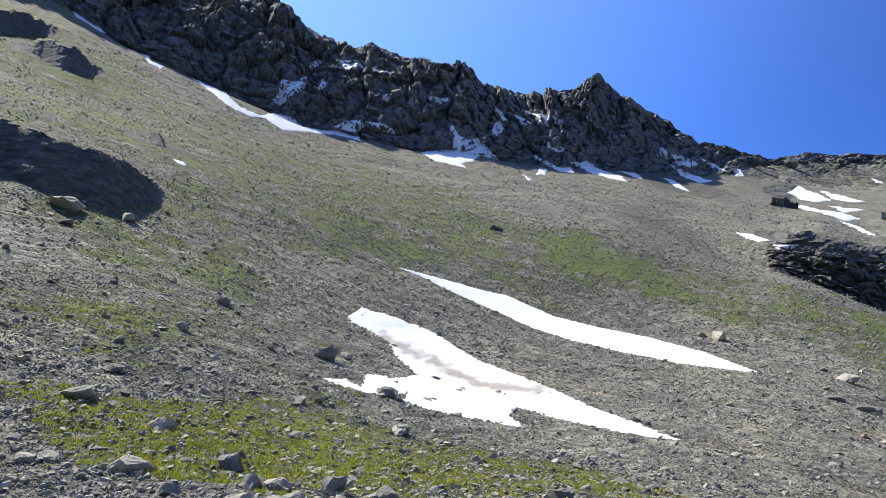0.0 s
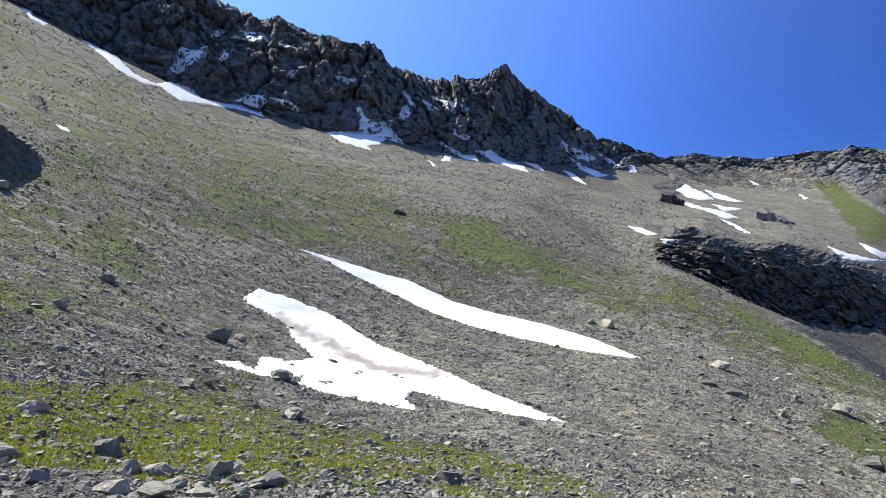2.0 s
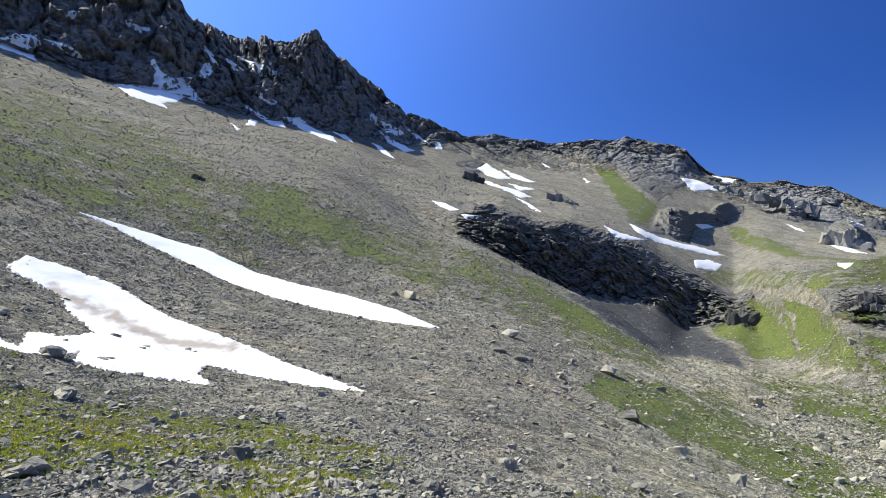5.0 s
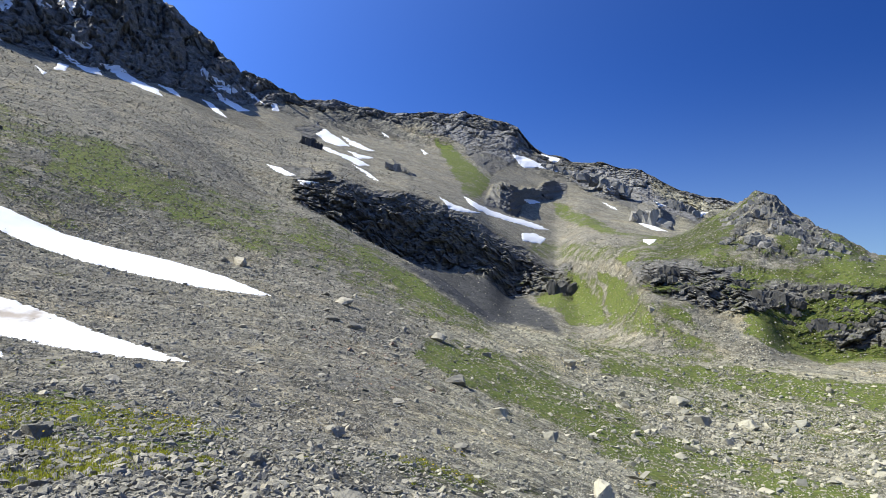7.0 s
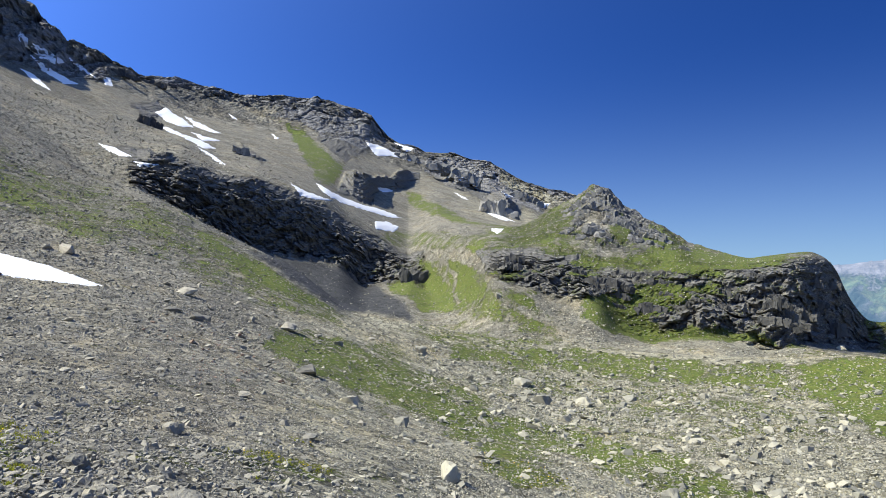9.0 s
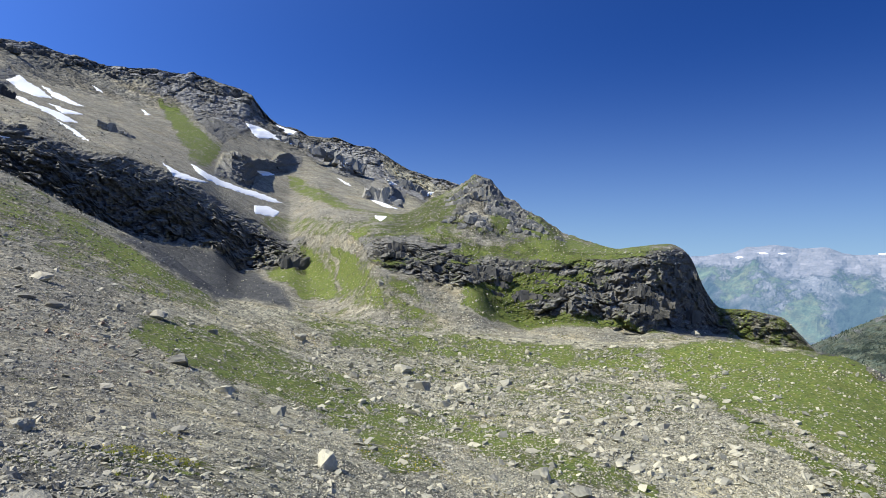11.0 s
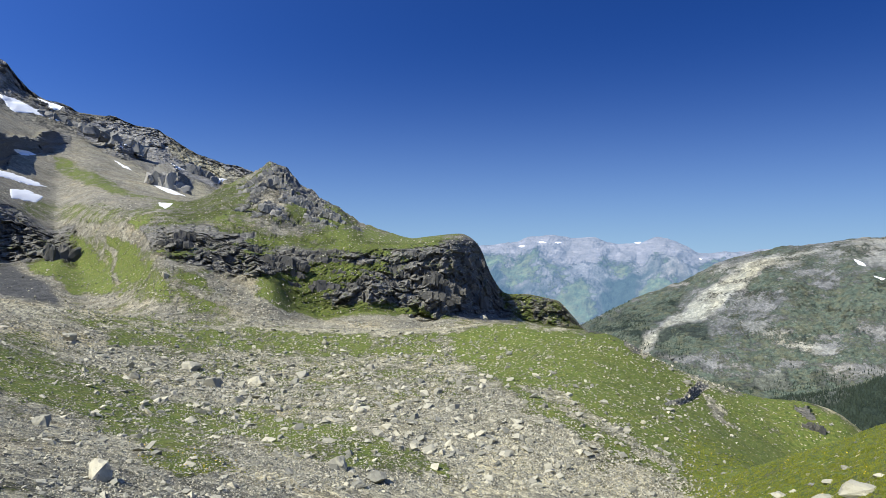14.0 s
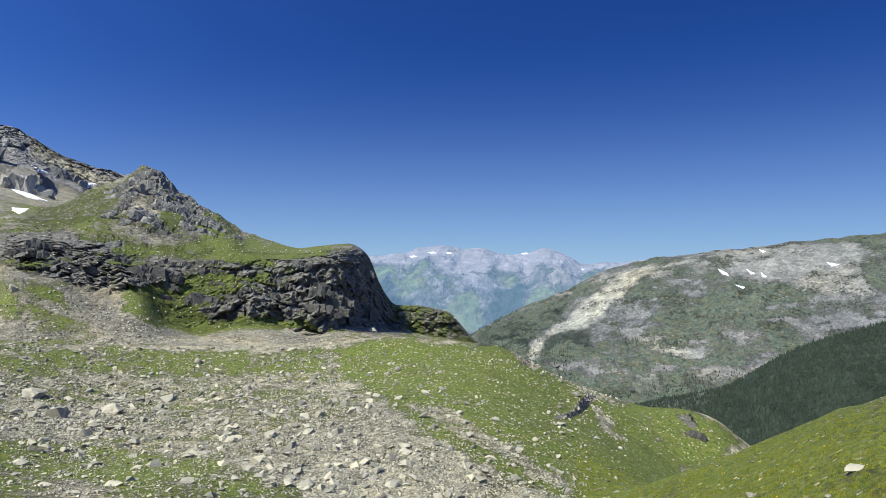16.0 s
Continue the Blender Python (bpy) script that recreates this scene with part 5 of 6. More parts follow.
def rubble_shape(seed, n=12, flat=0.6):
    """An irregular broken stone about 1 across: the hull of a few chance points."""
    rs2 = np.random.RandomState(seed)
    p = rs2.normal(size=(n, 3))
    p = p / np.linalg.norm(p, axis=1)[:, None] * rs2.uniform(0.46, 0.68, (n, 1)) * np.array([1.1, rs2.uniform(0.7, 1.0), flat * rs2.uniform(0.8, 1.3)])
    bm = bmesh.new()
    for q in p:
        bm.verts.new(q)
    got = bmesh.ops.convex_hull(bm, input=bm.verts[:])
    bmesh.ops.delete(bm, geom=list({v for v in got["geom_interior"] if isinstance(v, bmesh.types.BMVert)}), context="VERTS")
    bmesh.ops.recalc_face_normals(bm, faces=bm.faces[:])
    return bm


def arrays(bm):
    bm.verts.index_update()
    v = np.array([v.co[:] for v in bm.verts])
    f = np.array([[w.index for w in x.verts] for x in bm.faces])
    bm.free()
    return v, f




def chip_shape(seed):
    """A small sharp stone chip with eight faces."""
    rs2 = np.random.RandomState(seed)
    v = np.array([(0.5, 0, 0), (0, 0.5, 0), (-0.5, 0, 0), (0, -0.5, 0), (0, 0, 0.36), (0, 0, -0.3)]) + rs2.uniform(-0.16, 0.16, (6, 3))
    f = [(k, (k + 1) % 4, 4) for k in range(4)] + [((k + 1) % 4, k, 5) for k in range(4)]
    return v, np.array(f)


TINY = [chip_shape(140 + k) for k in range(12)]
SMALL = [arrays(rubble_shape(100 + k, 9 + k % 3)) for k in range(20)]


def turns(n, rs, tip=0.5):
    a, b, c = rs.uniform(0, 6.283, n), rs.normal(0, tip, n), rs.normal(0, tip, n)
    ca, sa, cb, sb, cc, sc = np.cos(a), np.sin(a), np.cos(b), np.sin(b), np.cos(c), np.sin(c)
    z, o = np.zeros(n), np.ones(n)
    rz = np.array([[ca, -sa, z], [sa, ca, z], [z, z, o]]).transpose(2, 0, 1)
    ry = np.array([[cb, z, sb], [z, o, z], [-sb, z, cb]]).transpose(2, 0, 1)
    rx = np.array([[o, z, z], [z, cc, -sc], [z, sc, cc]]).transpose(2, 0, 1)
    return rz @ ry @ rx


def mesh_of(name, verts, faces, material):
    me = bpy.data.meshes.new(name)
    me.vertices.add(len(verts))
    me.vertices.foreach_set("co", verts.astype(np.float32).ravel())
    me.loops.add(faces.size)
    me.loops.foreach_set("vertex_index", faces.astype(np.int32).ravel())
    me.polygons.add(len(faces))
    me.polygons.foreach_set("loop_start", np.arange(len(faces), dtype=np.int32) * faces.shape[1])
    me.update(calc_edges=True)
    me.shade_flat()
    me.materials.append(material)
    return me


def strew(name, co, size, material, label, seed, shapes=SMALL, tip=0.5, sink=0.12):
    """Many loose pieces, joined into one mesh."""
    rs = np.random.RandomState(seed)
    kind = rs.randint(0, len(shapes), len(co))
    rot = turns(len(co), rs, tip)
    vs, fs, base = [], [], 0
    for k, (v, f) in enumerate(shapes):
        i = np.nonzero(kind == k)[0]
        if len(i) == 0:
            continue
        form = rs.uniform(0.7, 1.35, (len(i), 1, 3)) if tip < 1 and len(v) < 40 else 1.0
        p = np.einsum("nij,nvj->nvi", rot[i], v[None] * form) * size[i][:, None, None] + co[i][:, None, :]
        p[..., 2] += (size[i] * (0.28 - sink))[:, None]
        fs.append((f[None] + (np.arange(len(i)) * len(v))[:, None, None] + base).reshape(-1, f.shape[1]))
        vs.append(p.reshape(-1, 3))
        base += len(i) * len(v)
    me = mesh_of(name, np.concatenate(vs), np.concatenate(fs), material)
    return tagged(new(name, me), label, name.replace("_", " "), kind="stuff")


def density(az, el, list_of, base):
    out = np.full(len(az), base)
    for ca, ce, wa, we, lean, wt in list_of:
        x = az - ca
        y = el - ce - lean * x
        out = np.maximum(out, wt * np.clip(1.4 - np.sqrt((x / wa) ** 2 + (y / we) ** 2), 0, 1))
    return out


rs = np.random.RandomState(21)
N_TRY = 470000
ta, te = rs.uniform(-38, 118, N_TRY), rs.uniform(-24, 15, N_TRY)
# thick on the boulder field, in the foreground and on the low rampart; thin on turf
dens = density(ta, te, [(70, -12, 22, 4.5, -0.12, 1.0), (30, -2, 10, 3.0, -0.5, 0.8), (-8, -5, 34, 7.0, -0.2, 0.95), (20, -11, 26, 6, -0.1, 0.95), (18, 8.8, 9, 1.2, -0.35, 1.2), (58, -6, 14, 1.6, 0, 0.7),
                        (62, -3.5, 3, 2.5, -0.6, 0.8), (-28, 11, 8, 2, -0.3, 0.6), (92, -10, 10, 3, -0.4, 0.4), (52, 3.5, 3, 0.8, 0, 0.6), (10, 0, 28, 8, -0.3, 1.0), (41, -1, 6, 2, -0.4, 0.7)], 0.42)
tco, tr, trow, tcol = place_many(ta, te)
tturf = turf[np.clip(trow, 0, NR - 1), tcol]
tclump = fbm(np.stack([ta * 0.45, te * 0.7, ta * 0], -1), 4)
calm = np.interp(te, [3, 9], [1.0, 0.35])
dens = dens * np.clip(1.1 + 1.8 * calm * tclump, 0.2, 1.6) * (1 - 0.5 * np.clip(1.05 * tturf - tclump, 0, 1)) * np.interp(te, [4, 12], [1.0, 0.8]) * np.where((ta > 98) & (te < -9), 0.06, 1)
tu = ROW_U[np.clip(trow, 0, NR - 1)]
dens *= 1 - 0.85 * np.clip(dark[np.clip(trow, 0, NR - 1), tcol], 0, 1)
dens *= np.clip(1 - 2 * bed[np.clip(trow, 0, NR - 1), tcol], 0, 1)
dens = np.where((ta > 78) & (ta < 110) & (te < -5.2) & (tu > 3.2) & (tu < 6.2), np.maximum(dens, 0.075), dens)
dens = np.where((ta > 54) & (tu > 7.9) & (tu < 10.6), np.maximum(dens * 0.12, np.where(tu > 9, 0.22, 0.1)), dens)
dens *= np.where(te > -6.5 - 0.62 * (ta - 84), np.interp(ta, [83, 88], [1.0, 0.4]), 1.0)
for outline in SNOW_OUTLINES:
    dens = np.where(inside(ta, te, outline), dens * 0.03, dens)
ok = (rs.uniform(0, 1, N_TRY) < dens) & (tr < 300) & (tr > 4.5)
field = np.clip(density(ta, te, [(17, 9.0, 8, 0.9, -0.35, 1.3), (72, -12, 24, 5, -0.12, 1.4), (31, -2, 8, 2.5, -0.5, 1.0)], 0.0), 0, 1)
least = np.maximum(0.04, 1.6 * tr / 1205)
most = np.minimum(np.where(ta < 48, 0.014, 0.021) * tr + 0.05, 0.5 + 0.9 * field) + least * 0.6
size = np.minimum(least * rs.uniform(0.0005, 1, N_TRY) ** -np.where(ta < 48, 0.47, 0.6), most)
size *= 0.72
ok &= (rs.uniform(0, 1, N_TRY) < np.where(size > 0.16, np.interp(tr, [8, 22, 45], [0.5, 0.7, 1.0]), 1.0))
west_part = ta < 42 + rs.normal(0, 6, N_TRY)
tiny = size < 3.8 * tr / 1205
for part_of, mat, words, name, seed in ((west_part, MAT_STONE, "loose angular grey stones strewn over the slope", "scattered_stones", 31),
                                        (~west_part, MAT_PALE, "pale angular blocks strewn over the valley flat", "pale_stones", 32)):
    strew(name, tco[ok & part_of & ~tiny], size[ok & part_of & ~tiny], mat, words, seed, tip=0.3, sink=0.2)
    strew("gravel", tco[ok & part_of & tiny], size[ok & part_of & tiny] * 1.15, mat, words.replace("loose angular grey stones", "fine grey gravel").replace("pale angular blocks", "fine pale gravel"), seed + 50, TINY, 0.4)
fa, fe = rs.uniform(49, 101, 60000), rs.uniform(-18.5, -6.5, 60000)
fco, fr, frow, fcol = place_many(fa, fe)
fok = (rs.uniform(0, 1, 60000) < np.clip(1.15 - 1.1 * turf[frow, fcol], 0.05, 1) * np.clip(0.75 + 1.2 * fbm(fco * 0.12, 3), 0, 1)) & (fr < 190)
strew("gravel", fco[fok], (0.0017 * fr * rs.uniform(0.25, 1, 60000) ** -0.7)[fok], MAT_PALE, "pale stone chips covering the valley flat", 84, TINY, 0.5, 0.05)
ca, ce = rs.uniform(-36, 52, 50000), rs.uniform(-15, 7, 50000)
cco, cr, crow, ccol = place_many(ca, ce)
cok = (bed[crow, ccol] < 0.3) & (dark[crow, ccol] < 0.4) & (cr < 130) & (cr > 7) & (rs.uniform(0, 1, 50000) < np.clip(1.2 - 1.1 * turf[crow, ccol], 0.08, 1))
for outline in SNOW_OUTLINES:
    cok &= ~inside(ca, ce, outline)
strew("gravel", cco[cok], (0.0016 * cr * rs.uniform(0.25, 1, 50000) ** -0.62)[cok], MAT_STONE, "angular grey stone chips of the scree slope", 88, TINY, 0.5, 0.05)
ua, ue = rs.uniform(-36, 34, 46000), rs.uniform(3, 24, 46000)
uco, ur, urow, ucol = place_many(ua, ue)
uok = (ROW_U[urow] < 11.5) & (bed[urow, ucol] < 0.3) & (ur < 330) & (rs.uniform(0, 1, 46000) < np.clip(0.7 + 1.3 * fbm(uco * 0.06, 3), 0.1, 1))
for outline in SNOW_OUTLINES:
    uok &= ~inside(ua, ue, outline)
strew("gravel", uco[uok], (0.0013 * ur * rs.uniform(0.2, 1, 46000) ** -0.62)[uok], MAT_STONE, "grey stone chips strewn over the high scree", 86, TINY, 0.5, 0.05)
red = ok & (density(ta, te, [(34, -6.5, 6, 2.2, -0.4, 1.0)], 0.0) > rs.uniform(0.0, 3.0, N_TRY))
strew("rusty_stones", tco[red], size[red] * 1.15, stone_material("rusty_stone", (0.16, 0.11, 0.085), (0.36, 0.26, 0.2), (0.2, 0.17, 0.14)), "rust-stained reddish stones among the grey scree", 33, tip=0.35)

# ---- boulders, one by one ----
BIG = []
for k in range(9):
    bm = rubble_shape(300 + k, 17, 0.72)
    bmesh.ops.subdivide_edges(bm, edges=bm.edges[:], cuts=2, use_grid_fill=True)
    bmesh.ops.triangulate(bm, faces=bm.faces[:])
    pos = np.array([v.co[:] for v in bm.verts])
    dent = fbm(pos * 3.2 + k * 7, 5, 0.62) + 0.5 * np.round(fbm(pos * 2.2 + k * 3, 2) * 4) / 4
    for v, d in zip(bm.verts, dent):
        v.co *= 1 + 0.34 * d
    pair = []
    for mat in (MAT_STONE, MAT_PALE):
        me = bpy.data.meshes.new("boulder")
        bm.to_mesh(me)
        me.materials.append(mat)
        pair.append(me)
    bm.free()
    BIG.append(pair)


def boulder(az, el, wide, k, label, pale_one, group, turn=0.0, flat=1.0):
    p, r = place(az, el - wide * 0.22)
    s = max(radians(wide) * r * 0.76, 0.12)
    ob = new("boulder", BIG[k % len(BIG)][1 if pale_one else 0])
    ob.matrix_world = Matrix.Translation(p + Vector((0, 0, s * 0.12))) @ pose(0, 0, 0, 0, 0, turn) @ Matrix.Diagonal((s, s, s * flat, 1))
    return tagged(ob, label, "boulder", group)


rb = random.Random(5)
NAMED = [  # bearing, height angle, width in degrees
    (51.8, -15.4, 2.85), (69.2, -16.3, 2.09), (59.1, -9.7, 1.9), (49.0, -5.8, 1.19), (55.4, -1.3, 0.95), (72.5, -17.4, 2.38), (71.0, -17.9, 1.66), (83.9, -14.4, 1.33), (60.2, -18.1, 1.43),
    (80.9, -4.9, 0.76), (76.7, -6.8, 0.67), (43.4, -9.7, 1.9), (47.7, -11.6, 1.9), (67.8, -6.9, 0.95), (57.4, -8.3, 1.9), (53.4, -8.9, 1.14), (62.5, -9.8, 1.71), (65.9, -9.3, 1.43)]
for k, (a, e, w) in enumerate(NAMED):
    boulder(a, e, w, k, "big pale weathered boulder on the stony valley flat", True, "boulders on the flat", rb.uniform(0, 360), rb.uniform(0.8, 1.1))
for k, (a, e, w) in enumerate([(108.9, -15.5, 3.42), (108.2, -14.4, 1.24), (107.1, -15.5, 1.24), (104.0, -16.8, 1.43), (106.9, -16.5, 1.9), (113.7, -11.6, 1.79), (104.8, -16.5, 0.76), (110.2, -14.6, 1.0), (112, -13.5, 0.7), (106, -15.9, 0.8), (102.5, -17.4, 0.7)]):
    boulder(a, e, w, k + 3, "pale rock slab lying in bright meadow grass", True, "slabs in the meadow", rb.uniform(0, 360), 0.55)
SLOPE = [
    (-24, -7, 3.42), (-21.2, -8.9, 2.62), (-3.4, -5.2, 2.0), (-9.7, 1.0, 2.47), (-4.5, -2.1, 2.28), (-8.1, 0.8, 1.24), (30.3, -0.9, 1.71), (29.4, -2.2, 1.43), (21.8, 2.3, 1.62), (20.6, 2.4, 0.95),
    (-17.9, 5.1, 1.62), (-20.8, 3.1, 1.52), (-25.3, 1.9, 1.43), (-27.6, -1.8, 2.85), (-21.7, -4.2, 2.38), (-29.5, 12.0, 2.85), (-29.6, 10.6, 1.62), (-25.4, 11.3, 1.71), (-7.9, -9.1, 2.09),
    (-11.6, -2.7, 1.43), (-16.6, -7.3, 2.85), (-29.1, -6.3, 1.71), (-30.6, -6.2, 1.71)]
SLOPE += [
    (-13.2, -9.1, 2.38), (-25.5, -0.2, 1.71), (-15.4, -2.0, 1.24), (-19, -2, 1.05), (-4.7, -10, 2.38),
    (9.7, -9.9, 2.38), (24.9, -13.1, 2.47), (30.5, -11.3, 1.9), (40.6, -12.5, 1.62), (39.8, -7.2, 2.19), (38.2, -3.8, 1.71), (32.9, -16, 2.76), (25.2, -15.9, 2.28), (31.1, -2.9, 1.43),
    (42.2, -5.2, 1.05), (34.5, -11.4, 0.95), (13.5, -6.8, 1.43), (17.5, -7.9, 1.14), (9.1, -7.5, 0.95)]
for k, (a, e, w) in enumerate(SLOPE):
    boulder(a, e, w, k + 1, "grey angular boulder resting on the stony slope", False, "boulders on the slope", rb.uniform(0, 360), rb.uniform(0.7, 1.0))
for k, (a, e, w) in enumerate([(-15.4, -11.2, 3.75), (-13.2, -10.4, 3.33), (-10.8, -11.9, 4.58), (-13.0, -9.0, 2.5), (-7.6, -12.2, 3.75), (-14.9, -8.8, 2.5), (2.4, -12.0, 2.92), (9.5, -10.0, 2.92), (-8.7, -9.2, 2.5), (-3.6, -5.2, 2.08), (-5.2, -10.2, 2.29)
                               ] + [(-15.8, -10.0, 2.92), (-11.7, -10.0, 2.08), (-9.8, -10.7, 2.5), (6.0, -13.0, 2.5), (24.9, -13.2, 2.08), (40.5, -12.8, 1.25), (30.4, -11.3, 1.88), (33.1, -16.4, 3.33), (25.4, -16.0, 2.08), (35.1, -9.0, 1.25), (52.1, -15.5, 2.08)]):
    boulder(a, e, w, k + 4, "grey angular block in a pile of loose stones", False, "blocks of the stone pile", rb.uniform(0, 360), rb.uniform(0.7, 1.0))
# the larger of the loose blocks, by chance over the flat and the slope
for k in range(230):
    if k < 130:
        a, e, w, pl = rb.uniform(50, 98), rb.uniform(-18.5, -7.5), 0.32 + 0.6 * rb.random() ** 2.2, True
    else:
        a, e, w, pl = rb.uniform(-34, 45), 0, 0.35 + 0.8 * rb.random() ** 2, False
        e = rb.uniform(-12, -1) - max(0, a) * 0.06 + max(0, -a) * 0.12
    boulder(a, e, w, k, "pale angular block on the stony flat" if pl else "grey stone half sunk in the slope", pl,
            "loose blocks on the flat" if pl else "loose stones on the slope", rb.uniform(0, 360), rb.uniform(0.4, 0.85))


# ---- crags ----
SHARDS = []
for k in range(10):
    bm = stone_shape(600 + k, 9, 0.8)
    bmesh.ops.subdivide_edges(bm, edges=bm.edges[:], cuts=2, use_grid_fill=True)
    bmesh.ops.triangulate(bm, faces=bm.faces[:])
    pos = np.array([v.co[:] for v in bm.verts])
    stepped, gap = blocks((pos + 3.1 * k) @ np.array(Matrix.Rotation(0.3, 3, "Y")) * np.array([3.0, 3.0, 5.5]))
    dent = 0.24 * stepped - 0.12 * np.clip(1 - gap / 0.15, 0, 1) + 0.16 * fbm(pos * 3.0 + k, 4, 0.6)
    for v, d in zip(bm.verts, dent):
        v.co *= 1 + d
    kinds = []
    for mat in (MAT_CRAG, MAT_RIB):
        me = bpy.data.meshes.new("rock_block")
        bm.to_mesh(me)
        me.materials.append(mat)
        kinds.append(me)
    bm.free()
    SHARDS.append(kinds)


def crag(az, el, wide, tall, label, lean=0.0, deep=0.6, k=0, grey=False, number=7):
    """A rock outcrop bedded in the slope: split blocks that lie along one bed."""
    p, r = place(az, el - tall * 0.45)
    w, h = radians(wide) * r, radians(tall) * r
    rc = random.Random(40 + k)
    base = new("rock_outcrop")
    out = Vector((p.x, p.y, 0)).normalized()
    base.matrix_world = Matrix.Translation(p + out * w * 0.5 * deep * 0.6) @ pose(0, 0, 0, 0, 0, -az)
    for n in range(number):
        x = (-0.5 + (n + rc.uniform(0.2, 0.8)) / number) * w
        bulk = 1 - 0.45 * abs(2 * x / w) ** 2
        sx, sy, sz = w / number * rc.uniform(1.5, 2.6), w * 0.5 * deep * rc.uniform(0.8, 1.3), h * bulk * rc.uniform(0.75, 1.15)
        ob = new("rock_block", rc.choice(SHARDS)[1 if grey else 0])
        ob.parent = base
        ob.matrix_local = (Matrix.Translation((x, rc.uniform(-0.1, 0.2) * w * 0.5 * deep, sz * 0.28 + lean * x + rc.uniform(-0.08, 0.08) * h))
                           @ pose(0, 0, 0, rc.uniform(-14, 14), -math.degrees(math.atan(lean)) * 0.7 + rc.uniform(-12, 12), rc.uniform(-25, 25)) @ Matrix.Diagonal((sx, sy, sz * 1.25, 1)))
    return tagged(base, label, "rock outcrop", "rock outcrops")


crag(106.0, -12.1, 1.4, 0.9, "dark broken rock outcrop on the green knoll", -0.2, 0.5, 11)
crag(4.6, 11.4, 1.0, 0.7, "dark rock on the scree slope", -0.3, 0.6, 13)
crag(27.2, 12.2, 1.7, 1.1, "dark rock tooth on the ridge flank", -0.3, 0.5, 7, number=8)
crag(48.4, 0.5, 2.9, 1.7, "dark rock outcrop above the green gully", -0.1, 0.5, 12, number=5)
rk = random.Random(17)
for k in range(34):
    # broken steps of the rock band, with grass between them
    a = rk.uniform(55.5, 79.5)
    lo, hi = float(np.interp(a, AZ, crag_base_el)), float(np.interp(a, AZ, crag_top_el))
    e, w = lo + (hi - lo) * rk.uniform(0.25, 0.97), rk.uniform(1.0, 2.6)
    crag(a, e, w, w * rk.uniform(0.3, 0.55), "dark fractured rock step between grassy ledges", -0.12, 0.42, 30 + k)
for k in range(12):
    a, e, w = rk.uniform(76.5, 80.4), rk.uniform(-3.6, 0.6), rk.uniform(0.8, 1.7)
    crag(a, e - max(0, a - 80.3) * 2, w, w * rk.uniform(0.5, 0.9), "dark steep end of the rock band", 0, 0.42, 80 + k)
for k in range(26):
    # ribs of the pointed peak, in falling steps
    a = rk.uniform(60.2, 70.5)
    top = float(np.interp(a, AZ, crest_el))
    e, w = top - 0.25 - (top - 2.2) * 0.75 * rk.random(), rk.uniform(0.9, 2.2)
    crag(a, e, w, w * rk.uniform(0.3, 0.5), "grey rock rib on a pointed grassy peak", 0.5 if a < 63 else -0.5, 0.5, 100 + k, grey=True)
for k, (a, e, w, t, l) in enumerate([(51.6, 9.2, 4.2, 1.3, -0.35), (48.0, 10.2, 3.0, 0.9, -0.3), (57.6, 6.9, 2.6, 1.0, -0.4), (34.6, 10.2, 2.4, 0.8, -0.4)]):
    crag(a, e, w, t, "grey broken rock rib below the skyline", l, 0.5, 60 + k, grey=True)
for k in range(20):
    # jagged rim of the bowl
    a, w = 24.5 + 1.3 * k + rk.uniform(-0.4, 0.4), rk.uniform(0.8, 1.9)
    crag(a, float(np.interp(a, AZ, sky_el)) - rk.uniform(0.15, 0.5), w, w * rk.uniform(0.28, 0.45), "dark jagged rock step on the skyline", -0.1, 0.5, 130 + k)
crag(55.4, 6.0, 3.4, 1.5, "grey ribbed rock outcrop below the ridge", -0.4, 0.5, 14, grey=True)


# ---- meadow: tufts and flowers close by ----
def blade_shape(seed, n, tall):
    rs2 = np.random.RandomState(seed)
    v, f = [], []
    for k in range(n):
        a, lean = rs2.uniform(0, 6.283), rs2.uniform(0.1, 0.7)
        x, y = rs2.normal(0, 0.22, 2)
        t = tall * rs2.uniform(0.6, 1.1)
        dx, dy = math.cos(a), math.sin(a)
        i = len(v)
        v += [(x - dy * 0.05, y + dx * 0.05, -0.1), (x + dy * 0.05, y - dx * 0.05, -0.1), (x + dx * lean * t, y + dy * lean * t, t)]
        f.append((i, i + 1, i + 2))
    return np.array(v), np.array(f)


def plain(name, lo, hi, rough=0.8):
    m, ns, ls, bs = nodes_of(name, rough)
    pos = ns.new("ShaderNodeNewGeometry").outputs["Position"]
    isl = ns.new("ShaderNodeNewGeometry").outputs["Random Per Island"]
    n1 = noise_tex(ns, ls, pos, 0.7, 5)
    r = ramp(ns, [(0.2, lo), (0.8, hi)])
    ls.new(maths(ns, ls, "ADD", maths(ns, ls, "MULTIPLY", isl, 0.4), maths(ns, ls, "MULTIPLY", n1, 0.6)), r.inputs[0])
    ls.new(r.outputs[0], bs.inputs["Base Color"])
    return m


MAT_BLADE = plain("grass_blades", (0.14, 0.19, 0.02), (0.44, 0.43, 0.06))
_n, _l = MAT_BLADE.node_tree.nodes, MAT_BLADE.node_tree.links
_t, _m = _n.new("ShaderNodeBsdfTranslucent"), _n.new("ShaderNodeMixShader")
_l.new(_n["Principled BSDF"].inputs["Base Color"].links[0].from_socket, _t.inputs["Color"])
_l.new(_n["Principled BSDF"].outputs[0], _m.inputs[1])
_l.new(_t.outputs[0], _m.inputs[2])
_l.new(_m.outputs[0], _n["Material Output"].inputs["Surface"])
MAT_FLOWER = plain("yellow_petals", (0.65, 0.42, 0.02), (0.75, 0.55, 0.05))
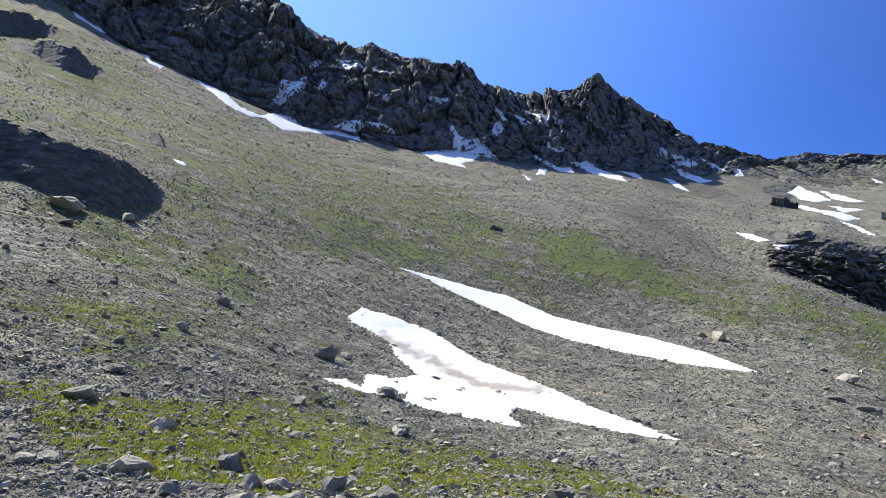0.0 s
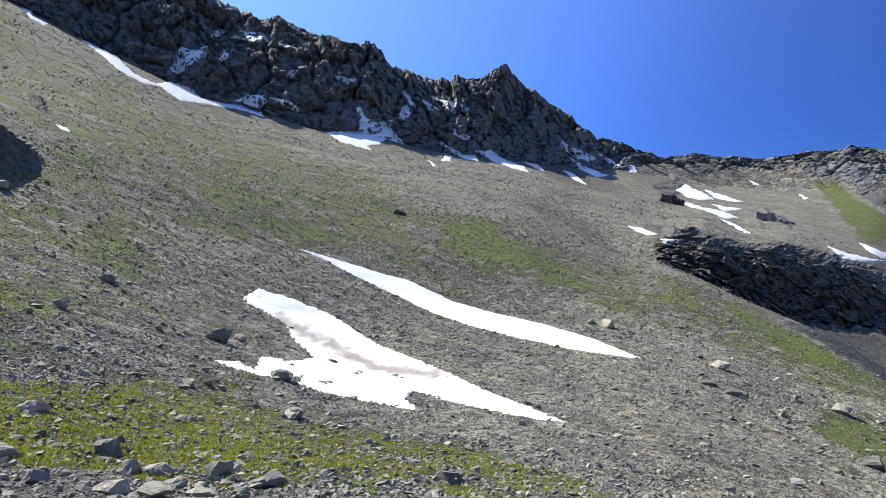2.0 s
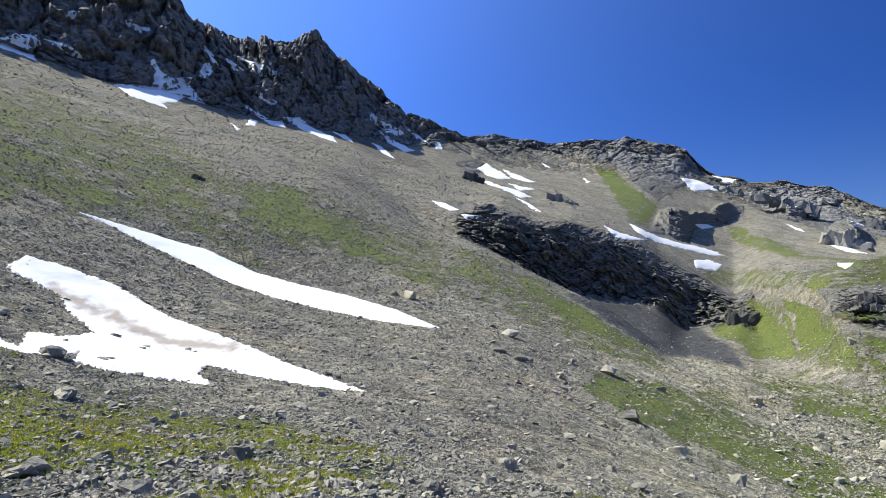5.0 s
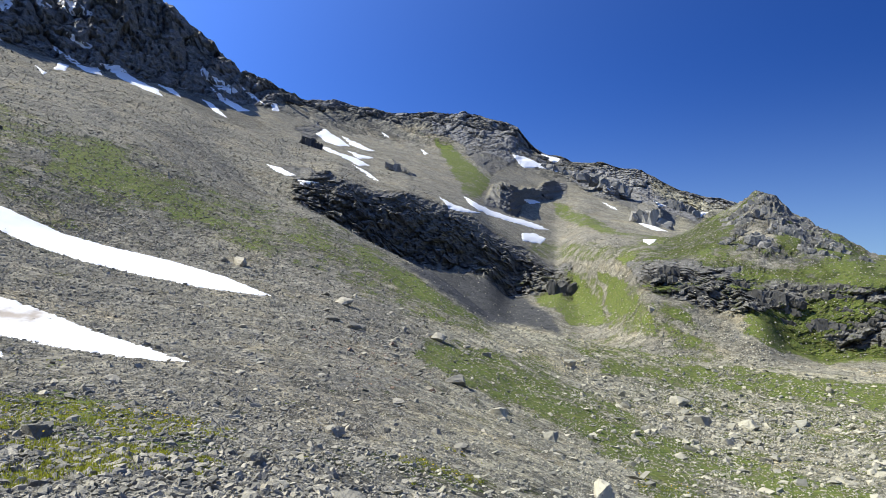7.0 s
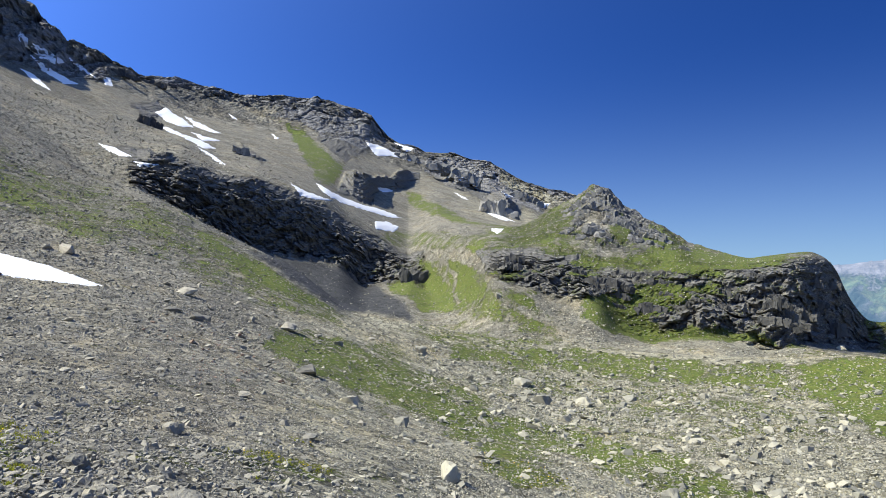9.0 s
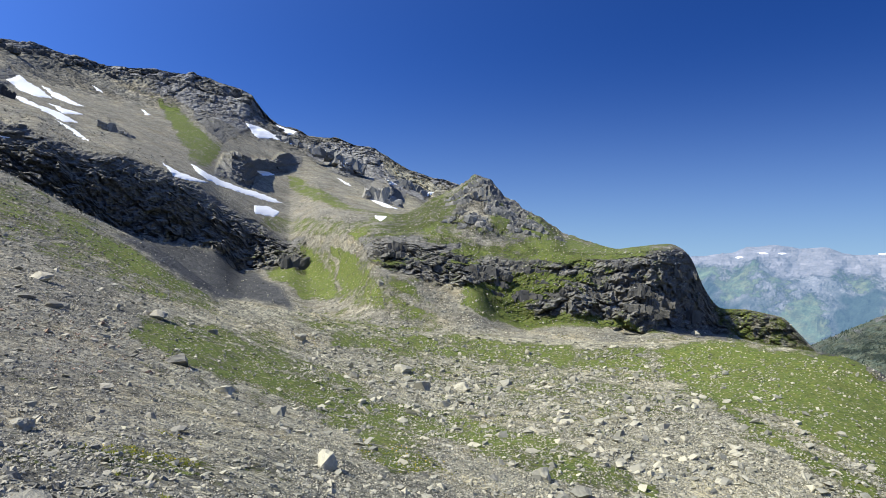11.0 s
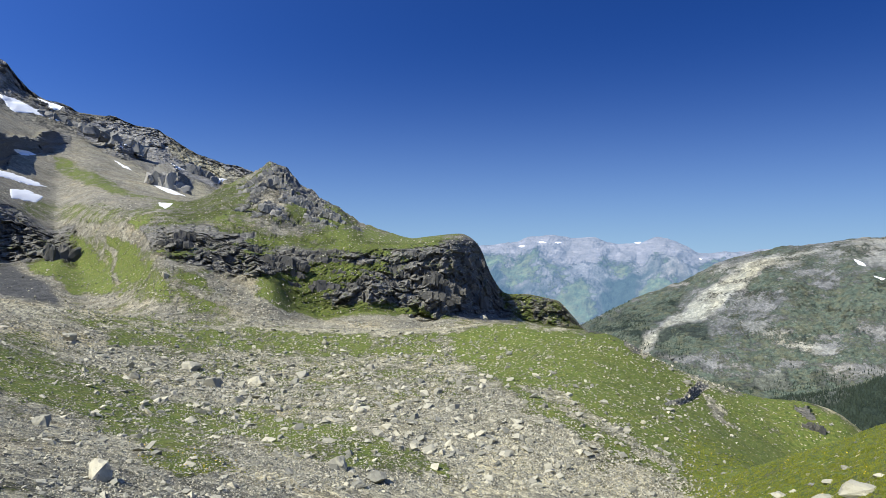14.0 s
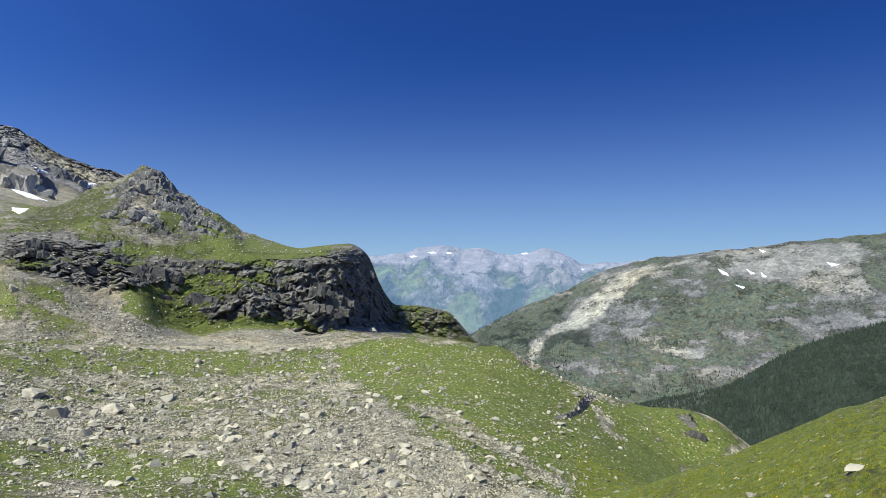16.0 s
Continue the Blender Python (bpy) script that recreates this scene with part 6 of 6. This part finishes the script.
MAT_TREE = plain("conifer_needles", (0.014, 0.024, 0.016), (0.04, 0.056, 0.034))
rs = np.random.RandomState(77)
N_T = 110000
ta, te = rs.uniform(-38, 118, N_T), rs.uniform(-22, 6, N_T)
tco, tr, trow, tcol = place_many(ta, te)
tt = turf[trow, tcol] + fbm(tco * 0.33, 3) * 0.9
ok = (tt > 0.56) & (tr < np.where(ta > 97, 80, 40)) & (tr > 4.5)
strew("grass_tufts", tco[ok], (rs.uniform(0.07, 0.16, N_T) + np.where(ta > 97, 0.003, 0.0016) * tr)[ok], MAT_BLADE, "short green alpine grass tufts between stones", 51,
      [blade_shape(200 + k, 14, 0.36) for k in range(6)], 0.15, 0.28)
ma, me_ = rs.uniform(97, 119, 26000), rs.uniform(-21, -6, 26000)
mco, mr, mrow, mcol = place_many(ma, me_)
mok = (turf[mrow, mcol] > 0.5) & (mr < 75) & (mr > 6)
strew("meadow_grass", mco[mok], 0.1 + 0.0032 * mr[mok], MAT_BLADE, "bright yellow-green alpine meadow grass", 57, [blade_shape(220 + k, 8, 0.3) for k in range(5)], 0.15, 0.28)
ok &= (rs.uniform(0, 1, N_T) < np.where(ta > 97, 0.03, 0.12)) & (perlin(tco * 0.18) > 0.05)
fl = [arrays(stone_shape(400 + k, 2, 0.5)) for k in range(3)]
strew("yellow_flowers", tco[ok] + np.array([0, 0, 0.12]), np.clip(0.0014 * tr[ok], 0.025, 0.05), MAT_FLOWER, "small yellow alpine flowers in the grass", 52, fl, 0.3, 0.2)


# ---- far woods ----
def conifer_shape(seed):
    rs2 = np.random.RandomState(seed)
    v, f = [], []
    for z0, z1, w in ((0.05, 0.55, 0.2), (0.3, 0.8, 0.15), (0.55, 1.0, 0.1)):
        i = len(v)
        for k in range(6):
            a = k * 1.047 + rs2.uniform(-0.2, 0.2)
            w2 = w * rs2.uniform(0.75, 1.2)
            v.append((math.cos(a) * w2, math.sin(a) * w2, z0 + rs2.uniform(-0.04, 0.04)))
        v.append((rs2.normal(0, 0.01), rs2.normal(0, 0.01), z1))
        f += [(i + k, i + (k + 1) % 6, i + 6) for k in range(6)]
    return np.array(v), np.array(f)


def on_rows(n, u0, u1, a0, a1, seed):
    """Chance places on the land between two lines and two bearings."""
    rs2 = np.random.RandomState(seed)
    i = rs2.randint(np.searchsorted(ROW_U, u0), np.searchsorted(ROW_U, u1), n)
    j = rs2.randint(int((a0 - AZ[0]) / 0.16), int((a1 - AZ[0]) / 0.16), n)
    s, s2 = rs2.uniform(0, 1, n), rs2.uniform(0, 1, n)
    def at(g):
        return (g[i, j] * (1 - s) + g[i + 1, j] * s) * (1 - s2) + (g[i, j + 1] * (1 - s) + g[i + 1, j + 1] * s) * s2
    return np.stack([at(VX), at(VY), at(VZ)], -1), AZ[j], at(EL)


trees = [conifer_shape(500 + k) for k in range(5)]
rs = np.random.RandomState(91)
c1, a1, e1 = on_rows(13000, 15.2, 16.05, 98, 129, 61)
keep = fbm(c1 / 90.0, 3) > -0.25
strew("conifer_forest", c1[keep], rs.uniform(3.2, 6, keep.sum()), MAT_TREE, "dark conifer forest covering the valley side", 62, trees, 0.03, 0.3)
c2, a2, e2 = on_rows(17000, 18.05, 19.0, 86, 129, 63)
low = -8.4 + 2.8 * fbm(c2 / 220.0, 3) + np.clip((98.5 - a2) * 0.75, 0, 5)
keep = (e2 < low) & (fbm(c2 / 70.0 + 9, 3) > -0.1)
strew("scattered_conifers", c2[keep], rs.uniform(3.5, 7, keep.sum()), MAT_TREE, "dark conifers scattered over the far mountainside", 64, trees, 0.03, 0.3)
